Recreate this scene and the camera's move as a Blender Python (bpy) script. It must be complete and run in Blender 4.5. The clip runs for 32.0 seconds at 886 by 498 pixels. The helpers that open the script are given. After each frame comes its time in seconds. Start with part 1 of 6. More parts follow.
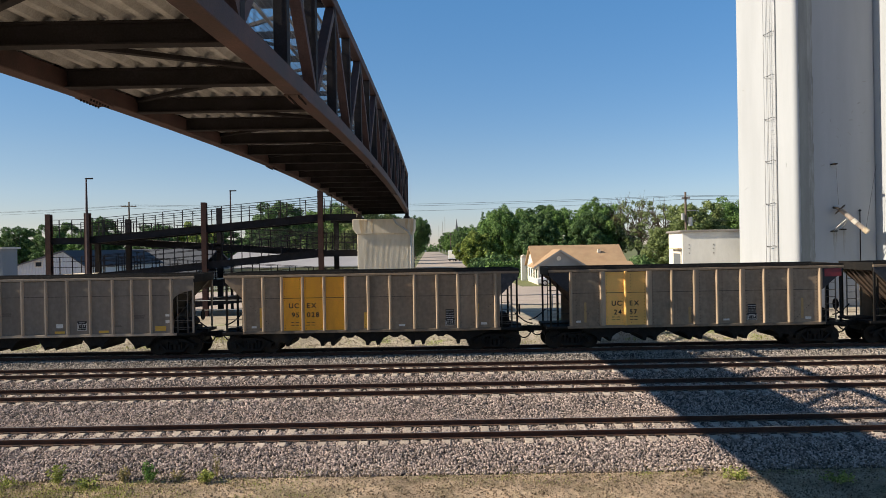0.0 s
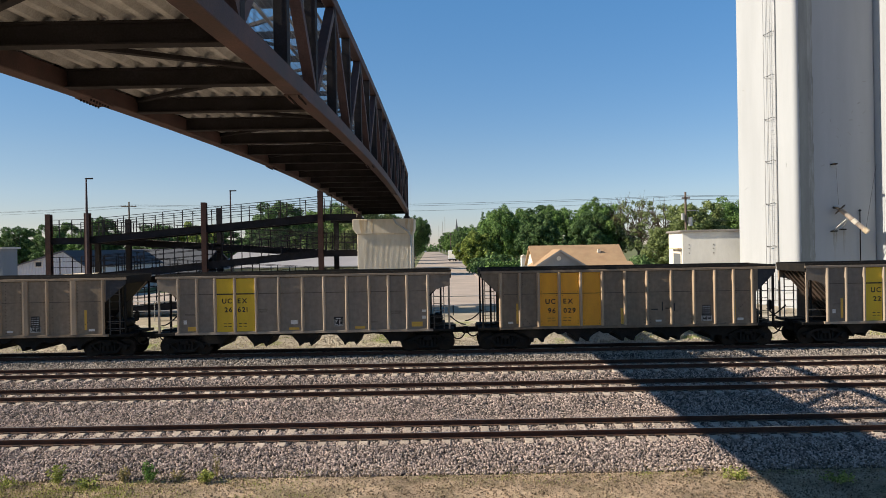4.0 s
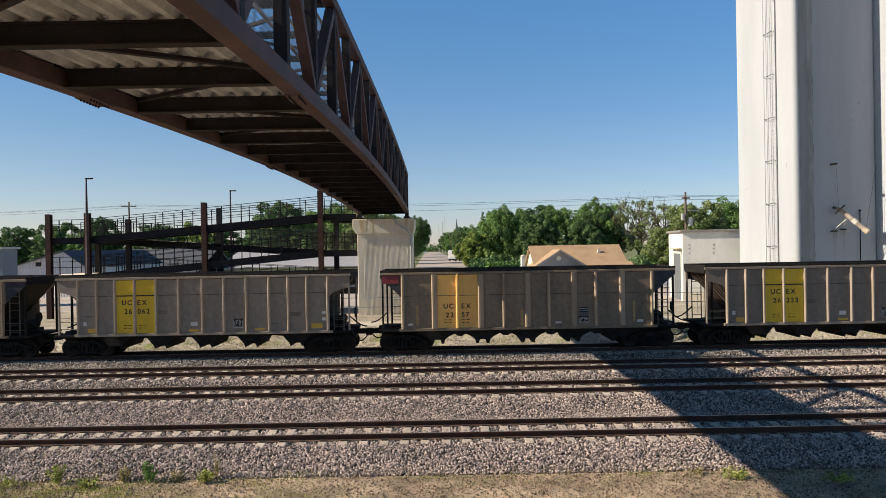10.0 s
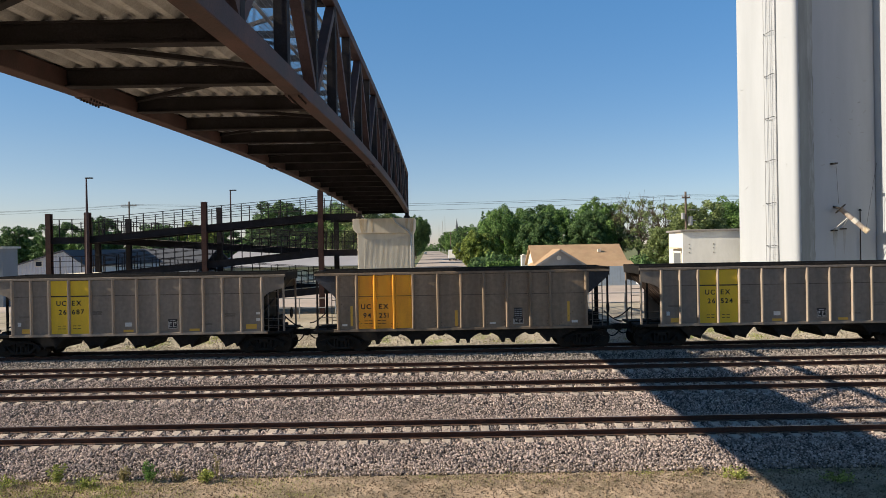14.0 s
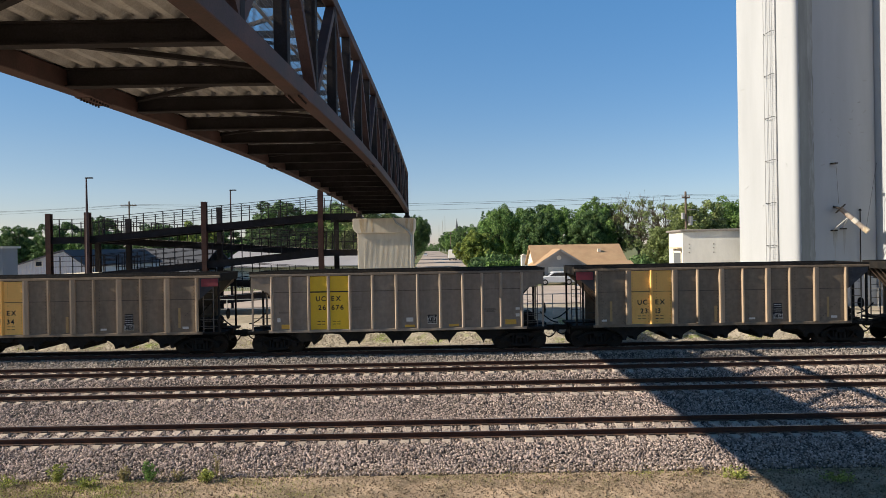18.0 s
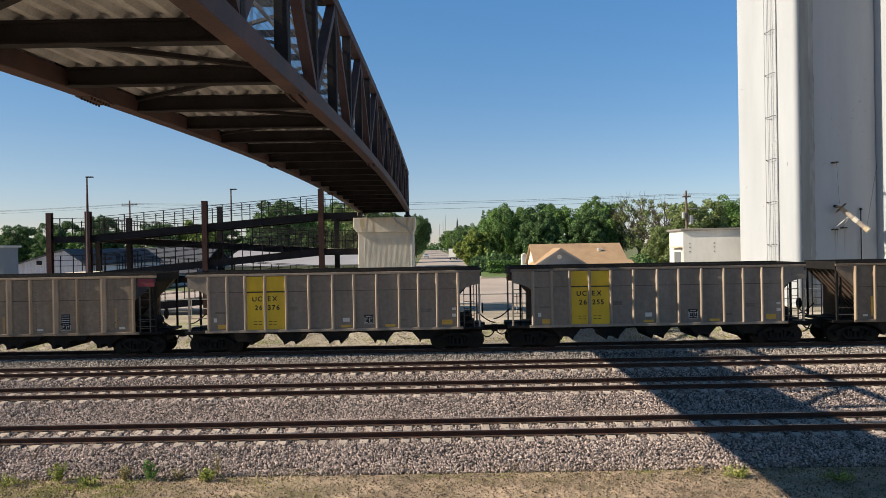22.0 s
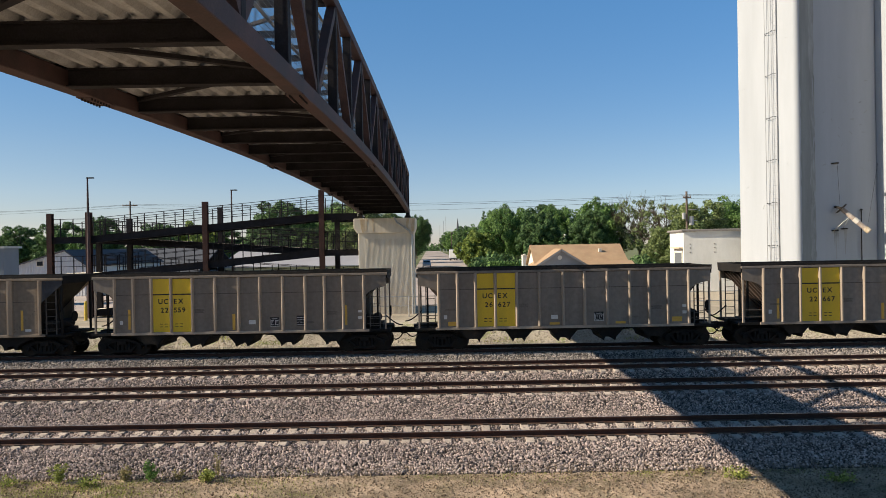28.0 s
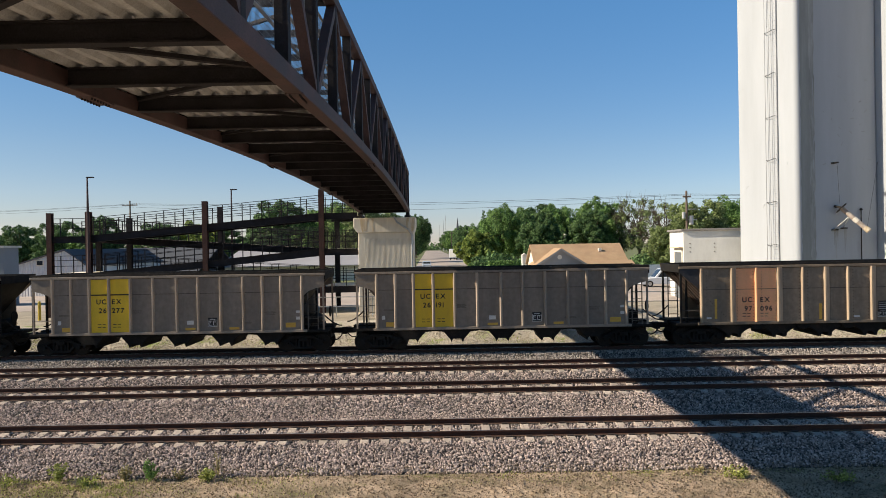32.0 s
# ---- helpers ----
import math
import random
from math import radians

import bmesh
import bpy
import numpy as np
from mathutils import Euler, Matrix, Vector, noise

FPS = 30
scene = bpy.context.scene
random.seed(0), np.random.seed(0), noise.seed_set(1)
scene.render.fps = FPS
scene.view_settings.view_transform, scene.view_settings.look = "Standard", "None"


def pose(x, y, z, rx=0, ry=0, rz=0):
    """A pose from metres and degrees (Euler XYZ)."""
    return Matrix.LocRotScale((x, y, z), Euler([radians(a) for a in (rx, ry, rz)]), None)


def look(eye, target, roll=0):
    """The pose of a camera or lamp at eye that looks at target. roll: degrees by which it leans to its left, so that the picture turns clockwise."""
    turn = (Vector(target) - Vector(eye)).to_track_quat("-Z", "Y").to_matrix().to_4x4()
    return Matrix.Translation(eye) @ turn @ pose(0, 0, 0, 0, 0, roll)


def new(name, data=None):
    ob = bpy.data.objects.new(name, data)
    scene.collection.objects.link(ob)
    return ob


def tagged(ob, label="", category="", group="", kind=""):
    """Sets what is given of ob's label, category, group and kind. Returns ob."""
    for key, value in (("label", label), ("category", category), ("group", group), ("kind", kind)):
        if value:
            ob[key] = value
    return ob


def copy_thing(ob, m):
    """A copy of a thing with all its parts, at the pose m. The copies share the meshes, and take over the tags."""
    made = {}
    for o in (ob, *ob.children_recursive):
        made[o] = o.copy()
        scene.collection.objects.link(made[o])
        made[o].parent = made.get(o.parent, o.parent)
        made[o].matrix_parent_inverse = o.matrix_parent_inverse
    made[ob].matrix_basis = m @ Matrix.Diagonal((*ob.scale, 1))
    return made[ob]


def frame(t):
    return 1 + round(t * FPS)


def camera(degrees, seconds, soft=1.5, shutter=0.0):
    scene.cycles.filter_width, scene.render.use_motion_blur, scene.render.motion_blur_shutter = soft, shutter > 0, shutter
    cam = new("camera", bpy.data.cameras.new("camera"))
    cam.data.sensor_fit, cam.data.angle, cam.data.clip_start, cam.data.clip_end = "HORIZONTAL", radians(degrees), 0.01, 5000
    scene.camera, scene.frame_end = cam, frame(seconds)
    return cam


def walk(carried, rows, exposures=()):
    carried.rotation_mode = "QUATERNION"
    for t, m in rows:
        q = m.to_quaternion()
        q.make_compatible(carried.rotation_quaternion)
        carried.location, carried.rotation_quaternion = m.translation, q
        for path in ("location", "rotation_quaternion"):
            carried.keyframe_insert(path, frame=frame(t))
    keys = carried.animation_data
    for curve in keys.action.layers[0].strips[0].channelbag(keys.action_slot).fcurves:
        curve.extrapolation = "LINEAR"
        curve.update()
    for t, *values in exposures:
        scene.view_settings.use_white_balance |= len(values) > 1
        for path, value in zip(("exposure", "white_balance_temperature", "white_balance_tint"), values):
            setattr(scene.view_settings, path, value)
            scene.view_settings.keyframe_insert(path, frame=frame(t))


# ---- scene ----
cam = camera(63.8, 32.0, soft=0.8)
EYE = (0.0, 0.0, 5.61)


def gaze(yaw, pitch, roll=-1.0):
    """Pose at the eye; yaw to the left and pitch downward in degrees."""
    a, b = radians(yaw), radians(pitch)
    return look(EYE, (EYE[0] - 10 * math.sin(a), EYE[1] + 10 * math.cos(a), EYE[2] - 10 * math.tan(b)), roll)


walk(cam, [(0.0, gaze(0, 0.16)), (12.0, gaze(0, 0.16)), (14.0, gaze(0.01, 0.20)), (18.0, gaze(0.01, 0.21)),
           (20.5, gaze(0.05, 0.28)), (24.5, gaze(0.05, 0.28)), (27.0, gaze(0.09, 0.20)), (29.0, gaze(0.07, 0.24)), (32.0, gaze(0.07, 0.26))],
     exposures=[(0.0, 0.2), (32.0, 0.2)])

# ---- light ----
SUN_EL, SUN_OFF = 32.0, 5.5      # elevation; angle off the line of the tracks, towards the camera
to_sun = Vector((-math.cos(radians(SUN_OFF)) * math.cos(radians(SUN_EL)), -math.sin(radians(SUN_OFF)) * math.cos(radians(SUN_EL)), math.sin(radians(SUN_EL))))
world = bpy.data.worlds.new("sky")
scene.world = world
world.use_nodes = True
wn = world.node_tree.nodes
sky = wn.new("ShaderNodeTexSky")
sky.sky_type, sky.sun_disc = "NISHITA", False
sky.sun_elevation, sky.sun_rotation = radians(SUN_EL), radians(-90 - SUN_OFF)
sky.air_density, sky.dust_density, sky.ozone_density = 1.0, 0.0, 1.6
wn["Background"].inputs["Strength"].default_value = 0.126
clear = wn.new("ShaderNodeHueSaturation")
clear.inputs["Saturation"].default_value = 1.3
world.node_tree.links.new(sky.outputs[0], clear.inputs["Color"])
tint = wn.new("ShaderNodeVectorMath")
tint.operation = "MULTIPLY"
tint.inputs[1].default_value = (0.96, 0.99, 1.02)
haze = wn.new("ShaderNodeMix")
haze.data_type = "RGBA"
haze.inputs["Factor"].default_value = 0.38
haze.inputs["B"].default_value = (1.0, 2.5, 5.0, 1)
world.node_tree.links.new(clear.outputs[0], tint.inputs[0])
world.node_tree.links.new(tint.outputs[0], haze.inputs["A"])
height = wn.new("ShaderNodeSeparateXYZ")
world.node_tree.links.new(wn.new("ShaderNodeTexCoord").outputs["Generated"], height.inputs[0])
depth = wn.new("ShaderNodeValToRGB")       # milky lavender low down, deep blue overhead
depth.color_ramp.elements[0].position, depth.color_ramp.elements[0].color = 0.0, (0.83, 0.79, 0.88, 1)
depth.color_ramp.elements[1].position, depth.color_ramp.elements[1].color = 1.0, (0.20, 0.205, 0.20, 1)
for at, shade in ((0.05, (0.94, 0.855, 0.89)), (0.13, (1.0, 0.885, 0.875)), (0.36, (0.84, 0.905, 0.935)), (0.55, (0.60, 0.64, 0.66))):
    depth.color_ramp.elements.new(at).color = (*shade, 1)
world.node_tree.links.new(height.outputs["Z"], depth.inputs["Fac"])
air = wn.new("ShaderNodeVectorMath")
air.operation = "MULTIPLY"
world.node_tree.links.new(haze.outputs["Result"], air.inputs[0])
world.node_tree.links.new(depth.outputs["Color"], air.inputs[1])
side = wn.new("ShaderNodeMapRange")        # a little less blue glow towards the sun
side.inputs["From Min"].default_value, side.inputs["From Max"].default_value = -1.0, 0.4
world.node_tree.links.new(height.outputs["X"], side.inputs["Value"])
milky = wn.new("ShaderNodeValToRGB")
milky.color_ramp.elements[0].color, milky.color_ramp.elements[1].color = (0.98, 0.87, 0.80, 1), (1, 1, 1, 1)
world.node_tree.links.new(side.outputs[0], milky.inputs["Fac"])
calm = wn.new("ShaderNodeVectorMath")
calm.operation = "MULTIPLY"
world.node_tree.links.new(air.outputs[0], calm.inputs[0])
world.node_tree.links.new(milky.outputs["Color"], calm.inputs[1])
world.node_tree.links.new(calm.outputs[0], wn["Background"].inputs["Color"])
sun = new("sun", bpy.data.lights.new("sun", "SUN"))
sun.data.energy, sun.data.angle, sun.data.color = 6.3, radians(0.5), (1.0, 0.885, 0.72)
sun.matrix_world = look((0, 0, 60), Vector((0, 0, 60)) - to_sun)


# ---- materials ----
def mat(name, color, rough=0.7, metal=0.0, scale=3.0, vary=0.25, bump=0.15, fine=40.0, second=None, mixing=0.5, sharp=0.12,
        each=0.0, streak=1.0, island=0.0, spec=0.5, world_space=False):
    """Procedural surface: base colour, a second colour in patches, broad and fine variation, relief."""
    m = bpy.data.materials.new(name)
    m.use_nodes = True
    n, l = m.node_tree.nodes, m.node_tree.links
    bsdf = n["Principled BSDF"]
    bsdf.inputs["Roughness"].default_value, bsdf.inputs["Metallic"].default_value = rough, metal
    bsdf.inputs["Specular IOR Level"].default_value = spec
    if world_space:
        where = n.new("ShaderNodeNewGeometry").outputs["Position"]
    else:
        where = n.new("ShaderNodeTexCoord").outputs["Object"]
    if each:
        inf = n.new("ShaderNodeObjectInfo")
        off = n.new("ShaderNodeVectorMath")
        off.operation = "MULTIPLY_ADD"
        comb = n.new("ShaderNodeCombineXYZ")
        for k in range(3):
            l.new(inf.outputs["Random"], comb.inputs[k])
        l.new(comb.outputs[0], off.inputs[0])
        off.inputs[1].default_value = (37.0, 91.0, 53.0)
        l.new(where, off.inputs[2])
        where = off.outputs[0]
    stretch = n.new("ShaderNodeMapping")
    stretch.inputs["Scale"].default_value = (1, 1, streak)
    l.new(where, stretch.inputs["Vector"])
    big = n.new("ShaderNodeTexNoise")
    big.inputs["Scale"].default_value, big.inputs["Detail"].default_value, big.inputs["Roughness"].default_value = scale, 6, 0.62
    l.new(stretch.outputs[0], big.inputs["Vector"])
    small = n.new("ShaderNodeTexNoise")
    small.inputs["Scale"].default_value, small.inputs["Detail"].default_value = fine, 4
    l.new(where, small.inputs["Vector"])
    tone = n.new("ShaderNodeMapRange")
    tone.inputs["From Min"].default_value, tone.inputs["From Max"].default_value = 0.3, 0.7
    tone.inputs["To Min"].default_value, tone.inputs["To Max"].default_value = 1 - vary, 1 + vary
    l.new(big.outputs["Fac"], tone.inputs["Value"])
    tone2 = n.new("ShaderNodeMapRange")
    tone2.inputs["From Min"].default_value, tone2.inputs["From Max"].default_value = 0.3, 0.7
    tone2.inputs["To Min"].default_value, tone2.inputs["To Max"].default_value = 1 - vary * 0.6, 1 + vary * 0.6
    l.new(small.outputs["Fac"], tone2.inputs["Value"])
    mul = n.new("ShaderNodeMath")
    mul.operation = "MULTIPLY"
    l.new(tone.outputs[0], mul.inputs[0])
    l.new(tone2.outputs[0], mul.inputs[1])
    factor = mul.outputs[0]
    if each or island:
        r = n.new("ShaderNodeMapRange")
        amount = each or island
        r.inputs["To Min"].default_value, r.inputs["To Max"].default_value = 1 - amount, 1 + amount
        if each:
            l.new(inf.outputs["Random"], r.inputs["Value"])
        else:
            geo = n.new("ShaderNodeNewGeometry")
            l.new(geo.outputs["Random Per Island"], r.inputs["Value"])
        m3 = n.new("ShaderNodeMath")
        m3.operation = "MULTIPLY"
        l.new(factor, m3.inputs[0])
        l.new(r.outputs[0], m3.inputs[1])
        factor = m3.outputs[0]
    base = n.new("ShaderNodeMix")
    base.data_type = "RGBA"
    base.inputs["A"].default_value = (*color, 1)
    base.inputs["B"].default_value = (*(second or color), 1)
    patch = n.new("ShaderNodeTexNoise")
    patch.inputs["Scale"].default_value, patch.inputs["Detail"].default_value = scale * 1.7, 8
    patch.inputs["Roughness"].default_value = 0.7
    l.new(stretch.outputs[0], patch.inputs["Vector"])
    edge = n.new("ShaderNodeMapRange")
    edge.inputs["From Min"].default_value, edge.inputs["From Max"].default_value = 1 - mixing - sharp, 1 - mixing + sharp
    l.new(patch.outputs["Fac"], edge.inputs["Value"])
    if island and second:
        geo2 = n.new("ShaderNodeNewGeometry")
        l.new(geo2.outputs["Random Per Island"], base.inputs["Factor"])
    else:
        l.new(edge.outputs[0], base.inputs["Factor"])
    scalec = n.new("ShaderNodeVectorMath")
    scalec.operation = "SCALE"
    l.new(base.outputs["Result"], scalec.inputs[0])
    l.new(factor, scalec.inputs["Scale"])
    l.new(scalec.outputs[0], bsdf.inputs["Base Color"])
    rr = n.new("ShaderNodeMapRange")
    rr.inputs["To Min"].default_value, rr.inputs["To Max"].default_value = max(0, rough - 0.12), min(1, rough + 0.12)
    l.new(big.outputs["Fac"], rr.inputs["Value"])
    l.new(rr.outputs[0], bsdf.inputs["Roughness"])
    if bump:
        b = n.new("ShaderNodeBump")
        b.inputs["Strength"].default_value, b.inputs["Distance"].default_value = bump, 0.02
        l.new(small.outputs["Fac"], b.inputs["Height"])
        l.new(b.outputs[0], bsdf.inputs["Normal"])
    return m


def corrugated(name, color, pitch, axis, depth=0.6, **kw):
    """Ribbed sheet: a wave along one axis drives the relief."""
    m = mat(name, color, **kw)
    n, l = m.node_tree.nodes, m.node_tree.links
    co = n.new("ShaderNodeTexCoord")
    wave = n.new("ShaderNodeTexWave")
    wave.bands_direction = axis
    wave.inputs["Scale"].default_value = 0.314 / pitch
    l.new(co.outputs["Object"], wave.inputs["Vector"])
    b = n.new("ShaderNodeBump")
    b.inputs["Strength"].default_value, b.inputs["Distance"].default_value = depth, pitch * 0.3
    l.new(wave.outputs["Fac"], b.inputs["Height"])
    l.new(b.outputs[0], n["Principled BSDF"].inputs["Normal"])
    return m


# bed far darker than its stones: shade of the gaps painted as colour
M_BEDSHADE = mat("shade_dark_ballast_bed", (0.035, 0.029, 0.026), 0.95, scale=0.6, vary=0.35, bump=1.0, fine=14, second=(0.06, 0.048, 0.042), mixing=0.45, world_space=True)
M_STONE = mat("ballast_stone", (0.165, 0.135, 0.124), 0.95, scale=0.5, vary=0.2, bump=0.0, spec=0.1, second=(0.52, 0.42, 0.37), island=0.25, world_space=True)
M_STONE2 = mat("grey_ballast_stone", (0.19, 0.168, 0.152), 0.95, scale=0.5, vary=0.2, bump=0.0, spec=0.1, second=(0.44, 0.385, 0.34), island=0.22, world_space=True)
M_DIRT = mat("dirt", (0.45, 0.335, 0.232), 0.95, scale=0.6, vary=0.42, bump=1.0, fine=22, second=(0.14, 0.12, 0.06), mixing=0.45, world_space=True)
M_TIE = mat("concrete_tie", (0.45, 0.375, 0.31), 0.9, scale=2, vary=0.2, each=0.18, second=(0.36, 0.295, 0.24), mixing=0.45)
M_RAIL = mat("rail_steel", (0.062, 0.030, 0.021), 0.75, metal=0.0, scale=2, vary=0.3, bump=0.2, spec=0.2)
# lighter than the rail: the light on the foot is put into its colour
M_FOOT = mat("lit_rail_foot", (0.20, 0.125, 0.085), 0.9, scale=3, vary=0.3)
M_POLISH = mat("polished_rail_head", (0.42, 0.36, 0.31), 0.38, metal=0.9, scale=3, vary=0.25, bump=0.05)
M_CLIP = mat("rail_clip", (0.05, 0.035, 0.028), 0.8, vary=0.3)
M_RUST = mat("weathering_steel", (0.086, 0.047, 0.044), 0.72, metal=0.15, scale=1.2, vary=0.35, second=(0.047, 0.032, 0.033), mixing=0.45, sharp=0.2, bump=0.1)
M_COLUMN = mat("brown_steel_column", (0.072, 0.036, 0.030), 0.75, metal=0.1, scale=1.2, vary=0.3, second=(0.05, 0.028, 0.024), bump=0.1, spec=0.2)
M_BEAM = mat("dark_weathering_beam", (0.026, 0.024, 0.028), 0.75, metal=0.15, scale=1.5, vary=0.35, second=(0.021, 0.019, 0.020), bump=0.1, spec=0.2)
M_DECK = mat("galvanised_deck_pan", (0.41, 0.42, 0.44), 0.6, metal=0.0, scale=1.2, vary=0.25, second=(0.29, 0.285, 0.28), mixing=0.4)
M_PIER = mat("pier_concrete", (0.74, 0.665, 0.54), 0.9, scale=1.2, vary=0.15, streak=0.25, second=(0.60, 0.52, 0.40), mixing=0.4, sharp=0.25)
M_STAIN = mat("rust_stain", (0.48, 0.31, 0.13), 0.9, scale=3, vary=0.25, streak=0.2, second=(0.68, 0.59, 0.45), mixing=0.55, sharp=0.2)
M_SILO = mat("silo_white_paint", (0.425, 0.442, 0.462), 0.85, scale=0.35, vary=0.08, streak=0.15, second=(0.375, 0.39, 0.405), mixing=0.42, sharp=0.25, bump=0.08, world_space=True)
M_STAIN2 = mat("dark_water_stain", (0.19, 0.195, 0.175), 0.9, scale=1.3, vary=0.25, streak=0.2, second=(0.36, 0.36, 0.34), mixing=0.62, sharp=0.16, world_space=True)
M_WHITE = mat("white_stucco", (0.76, 0.74, 0.68), 0.85, scale=0.8, vary=0.06, streak=0.5, second=(0.66, 0.64, 0.58), mixing=0.4, sharp=0.2)
M_GALV = mat("galvanised_steel", (0.45, 0.45, 0.44), 0.5, metal=0.6, scale=4, vary=0.15)
M_BLACK = mat("black_steel", (0.018, 0.017, 0.016), 0.75, scale=3, vary=0.4, bump=0.05, second=(0.035, 0.028, 0.022), spec=0.2)
# sooty underframe steel; also paints the shade on the right-end slope sheets
M_UNDER = mat("sooty_and_shade_dark_steel", (0.012, 0.011, 0.010), 0.8, scale=2, vary=0.4, second=(0.026, 0.020, 0.015), mixing=0.4, each=0.25, spec=0.2)
M_WHEEL = mat("wheel_steel", (0.025, 0.020, 0.016), 0.6, metal=0.5, scale=4, vary=0.4, spec=0.2)
M_COAL = mat("coal", (0.012, 0.012, 0.012), 0.6, scale=3, vary=0.5, bump=0.8, fine=12)
M_ROAD = mat("pale_concrete_road", (0.47, 0.39, 0.335), 0.92, scale=0.15, vary=0.1, fine=8, second=(0.38, 0.315, 0.265), world_space=True)
M_SHINGLE = mat("tan_shingles", (0.42, 0.285, 0.165), 0.9, scale=0.7, vary=0.12, fine=20, second=(0.40, 0.255, 0.15))
M_GREYSIDING = mat("grey_siding", (0.30, 0.29, 0.28), 0.85, scale=1, vary=0.08)
M_CREAM = mat("cream_trim", (0.72, 0.66, 0.56), 0.8, vary=0.06)
M_BARK = mat("bark", (0.10, 0.075, 0.055), 0.95, scale=3, vary=0.35, streak=0.2, bump=0.5)
M_WOOD = mat("weathered_pole", (0.16, 0.12, 0.09), 0.9, scale=3, vary=0.25, streak=0.1)
M_GLASS = mat("dark_window", (0.03, 0.035, 0.04), 0.12, vary=0.1, bump=0)
M_TYRE = mat("tyre_rubber", (0.02, 0.02, 0.02), 0.9, vary=0.2)
M_WIRE = mat("wire", (0.03, 0.03, 0.03), 0.7, vary=0.1, bump=0)


def leafy(name, a, b):
    m = mat(name, a, 0.65, scale=0.3, vary=0.2, bump=0, second=b, island=0.35, spec=0.25)
    n, l = m.node_tree.nodes, m.node_tree.links
    t = n.new("ShaderNodeBsdfTranslucent")
    col = n["Principled BSDF"].inputs["Base Color"].links[0].from_socket
    l.new(col, t.inputs["Color"])
    mix = n.new("ShaderNodeMixShader")
    mix.inputs[0].default_value = 0.22
    l.new(n["Principled BSDF"].outputs[0], mix.inputs[1])
    l.new(t.outputs[0], mix.inputs[2])
    l.new(mix.outputs[0], n["Material Output"].inputs["Surface"])
    return m


M_LEAF = leafy("green_leaves", (0.062, 0.14, 0.042), (0.225, 0.345, 0.10))
M_LEAF2 = leafy("dark_leaves", (0.042, 0.095, 0.036), (0.15, 0.235, 0.085))
M_LEAF3 = leafy("yellow_green_leaves", (0.12, 0.18, 0.042), (0.31, 0.37, 0.09))
M_LEAF4 = leafy("dusty_olive_leaves", (0.105, 0.15, 0.055), (0.27, 0.32, 0.125))
M_GRASS = leafy("grass_blades", (0.20, 0.24, 0.05), (0.38, 0.40, 0.11))
M_WEED = leafy("weed_leaves", (0.10, 0.19, 0.05), (0.21, 0.33, 0.09))
M_STRAW = leafy("dry_grass", (0.22, 0.19, 0.08), (0.36, 0.30, 0.14))


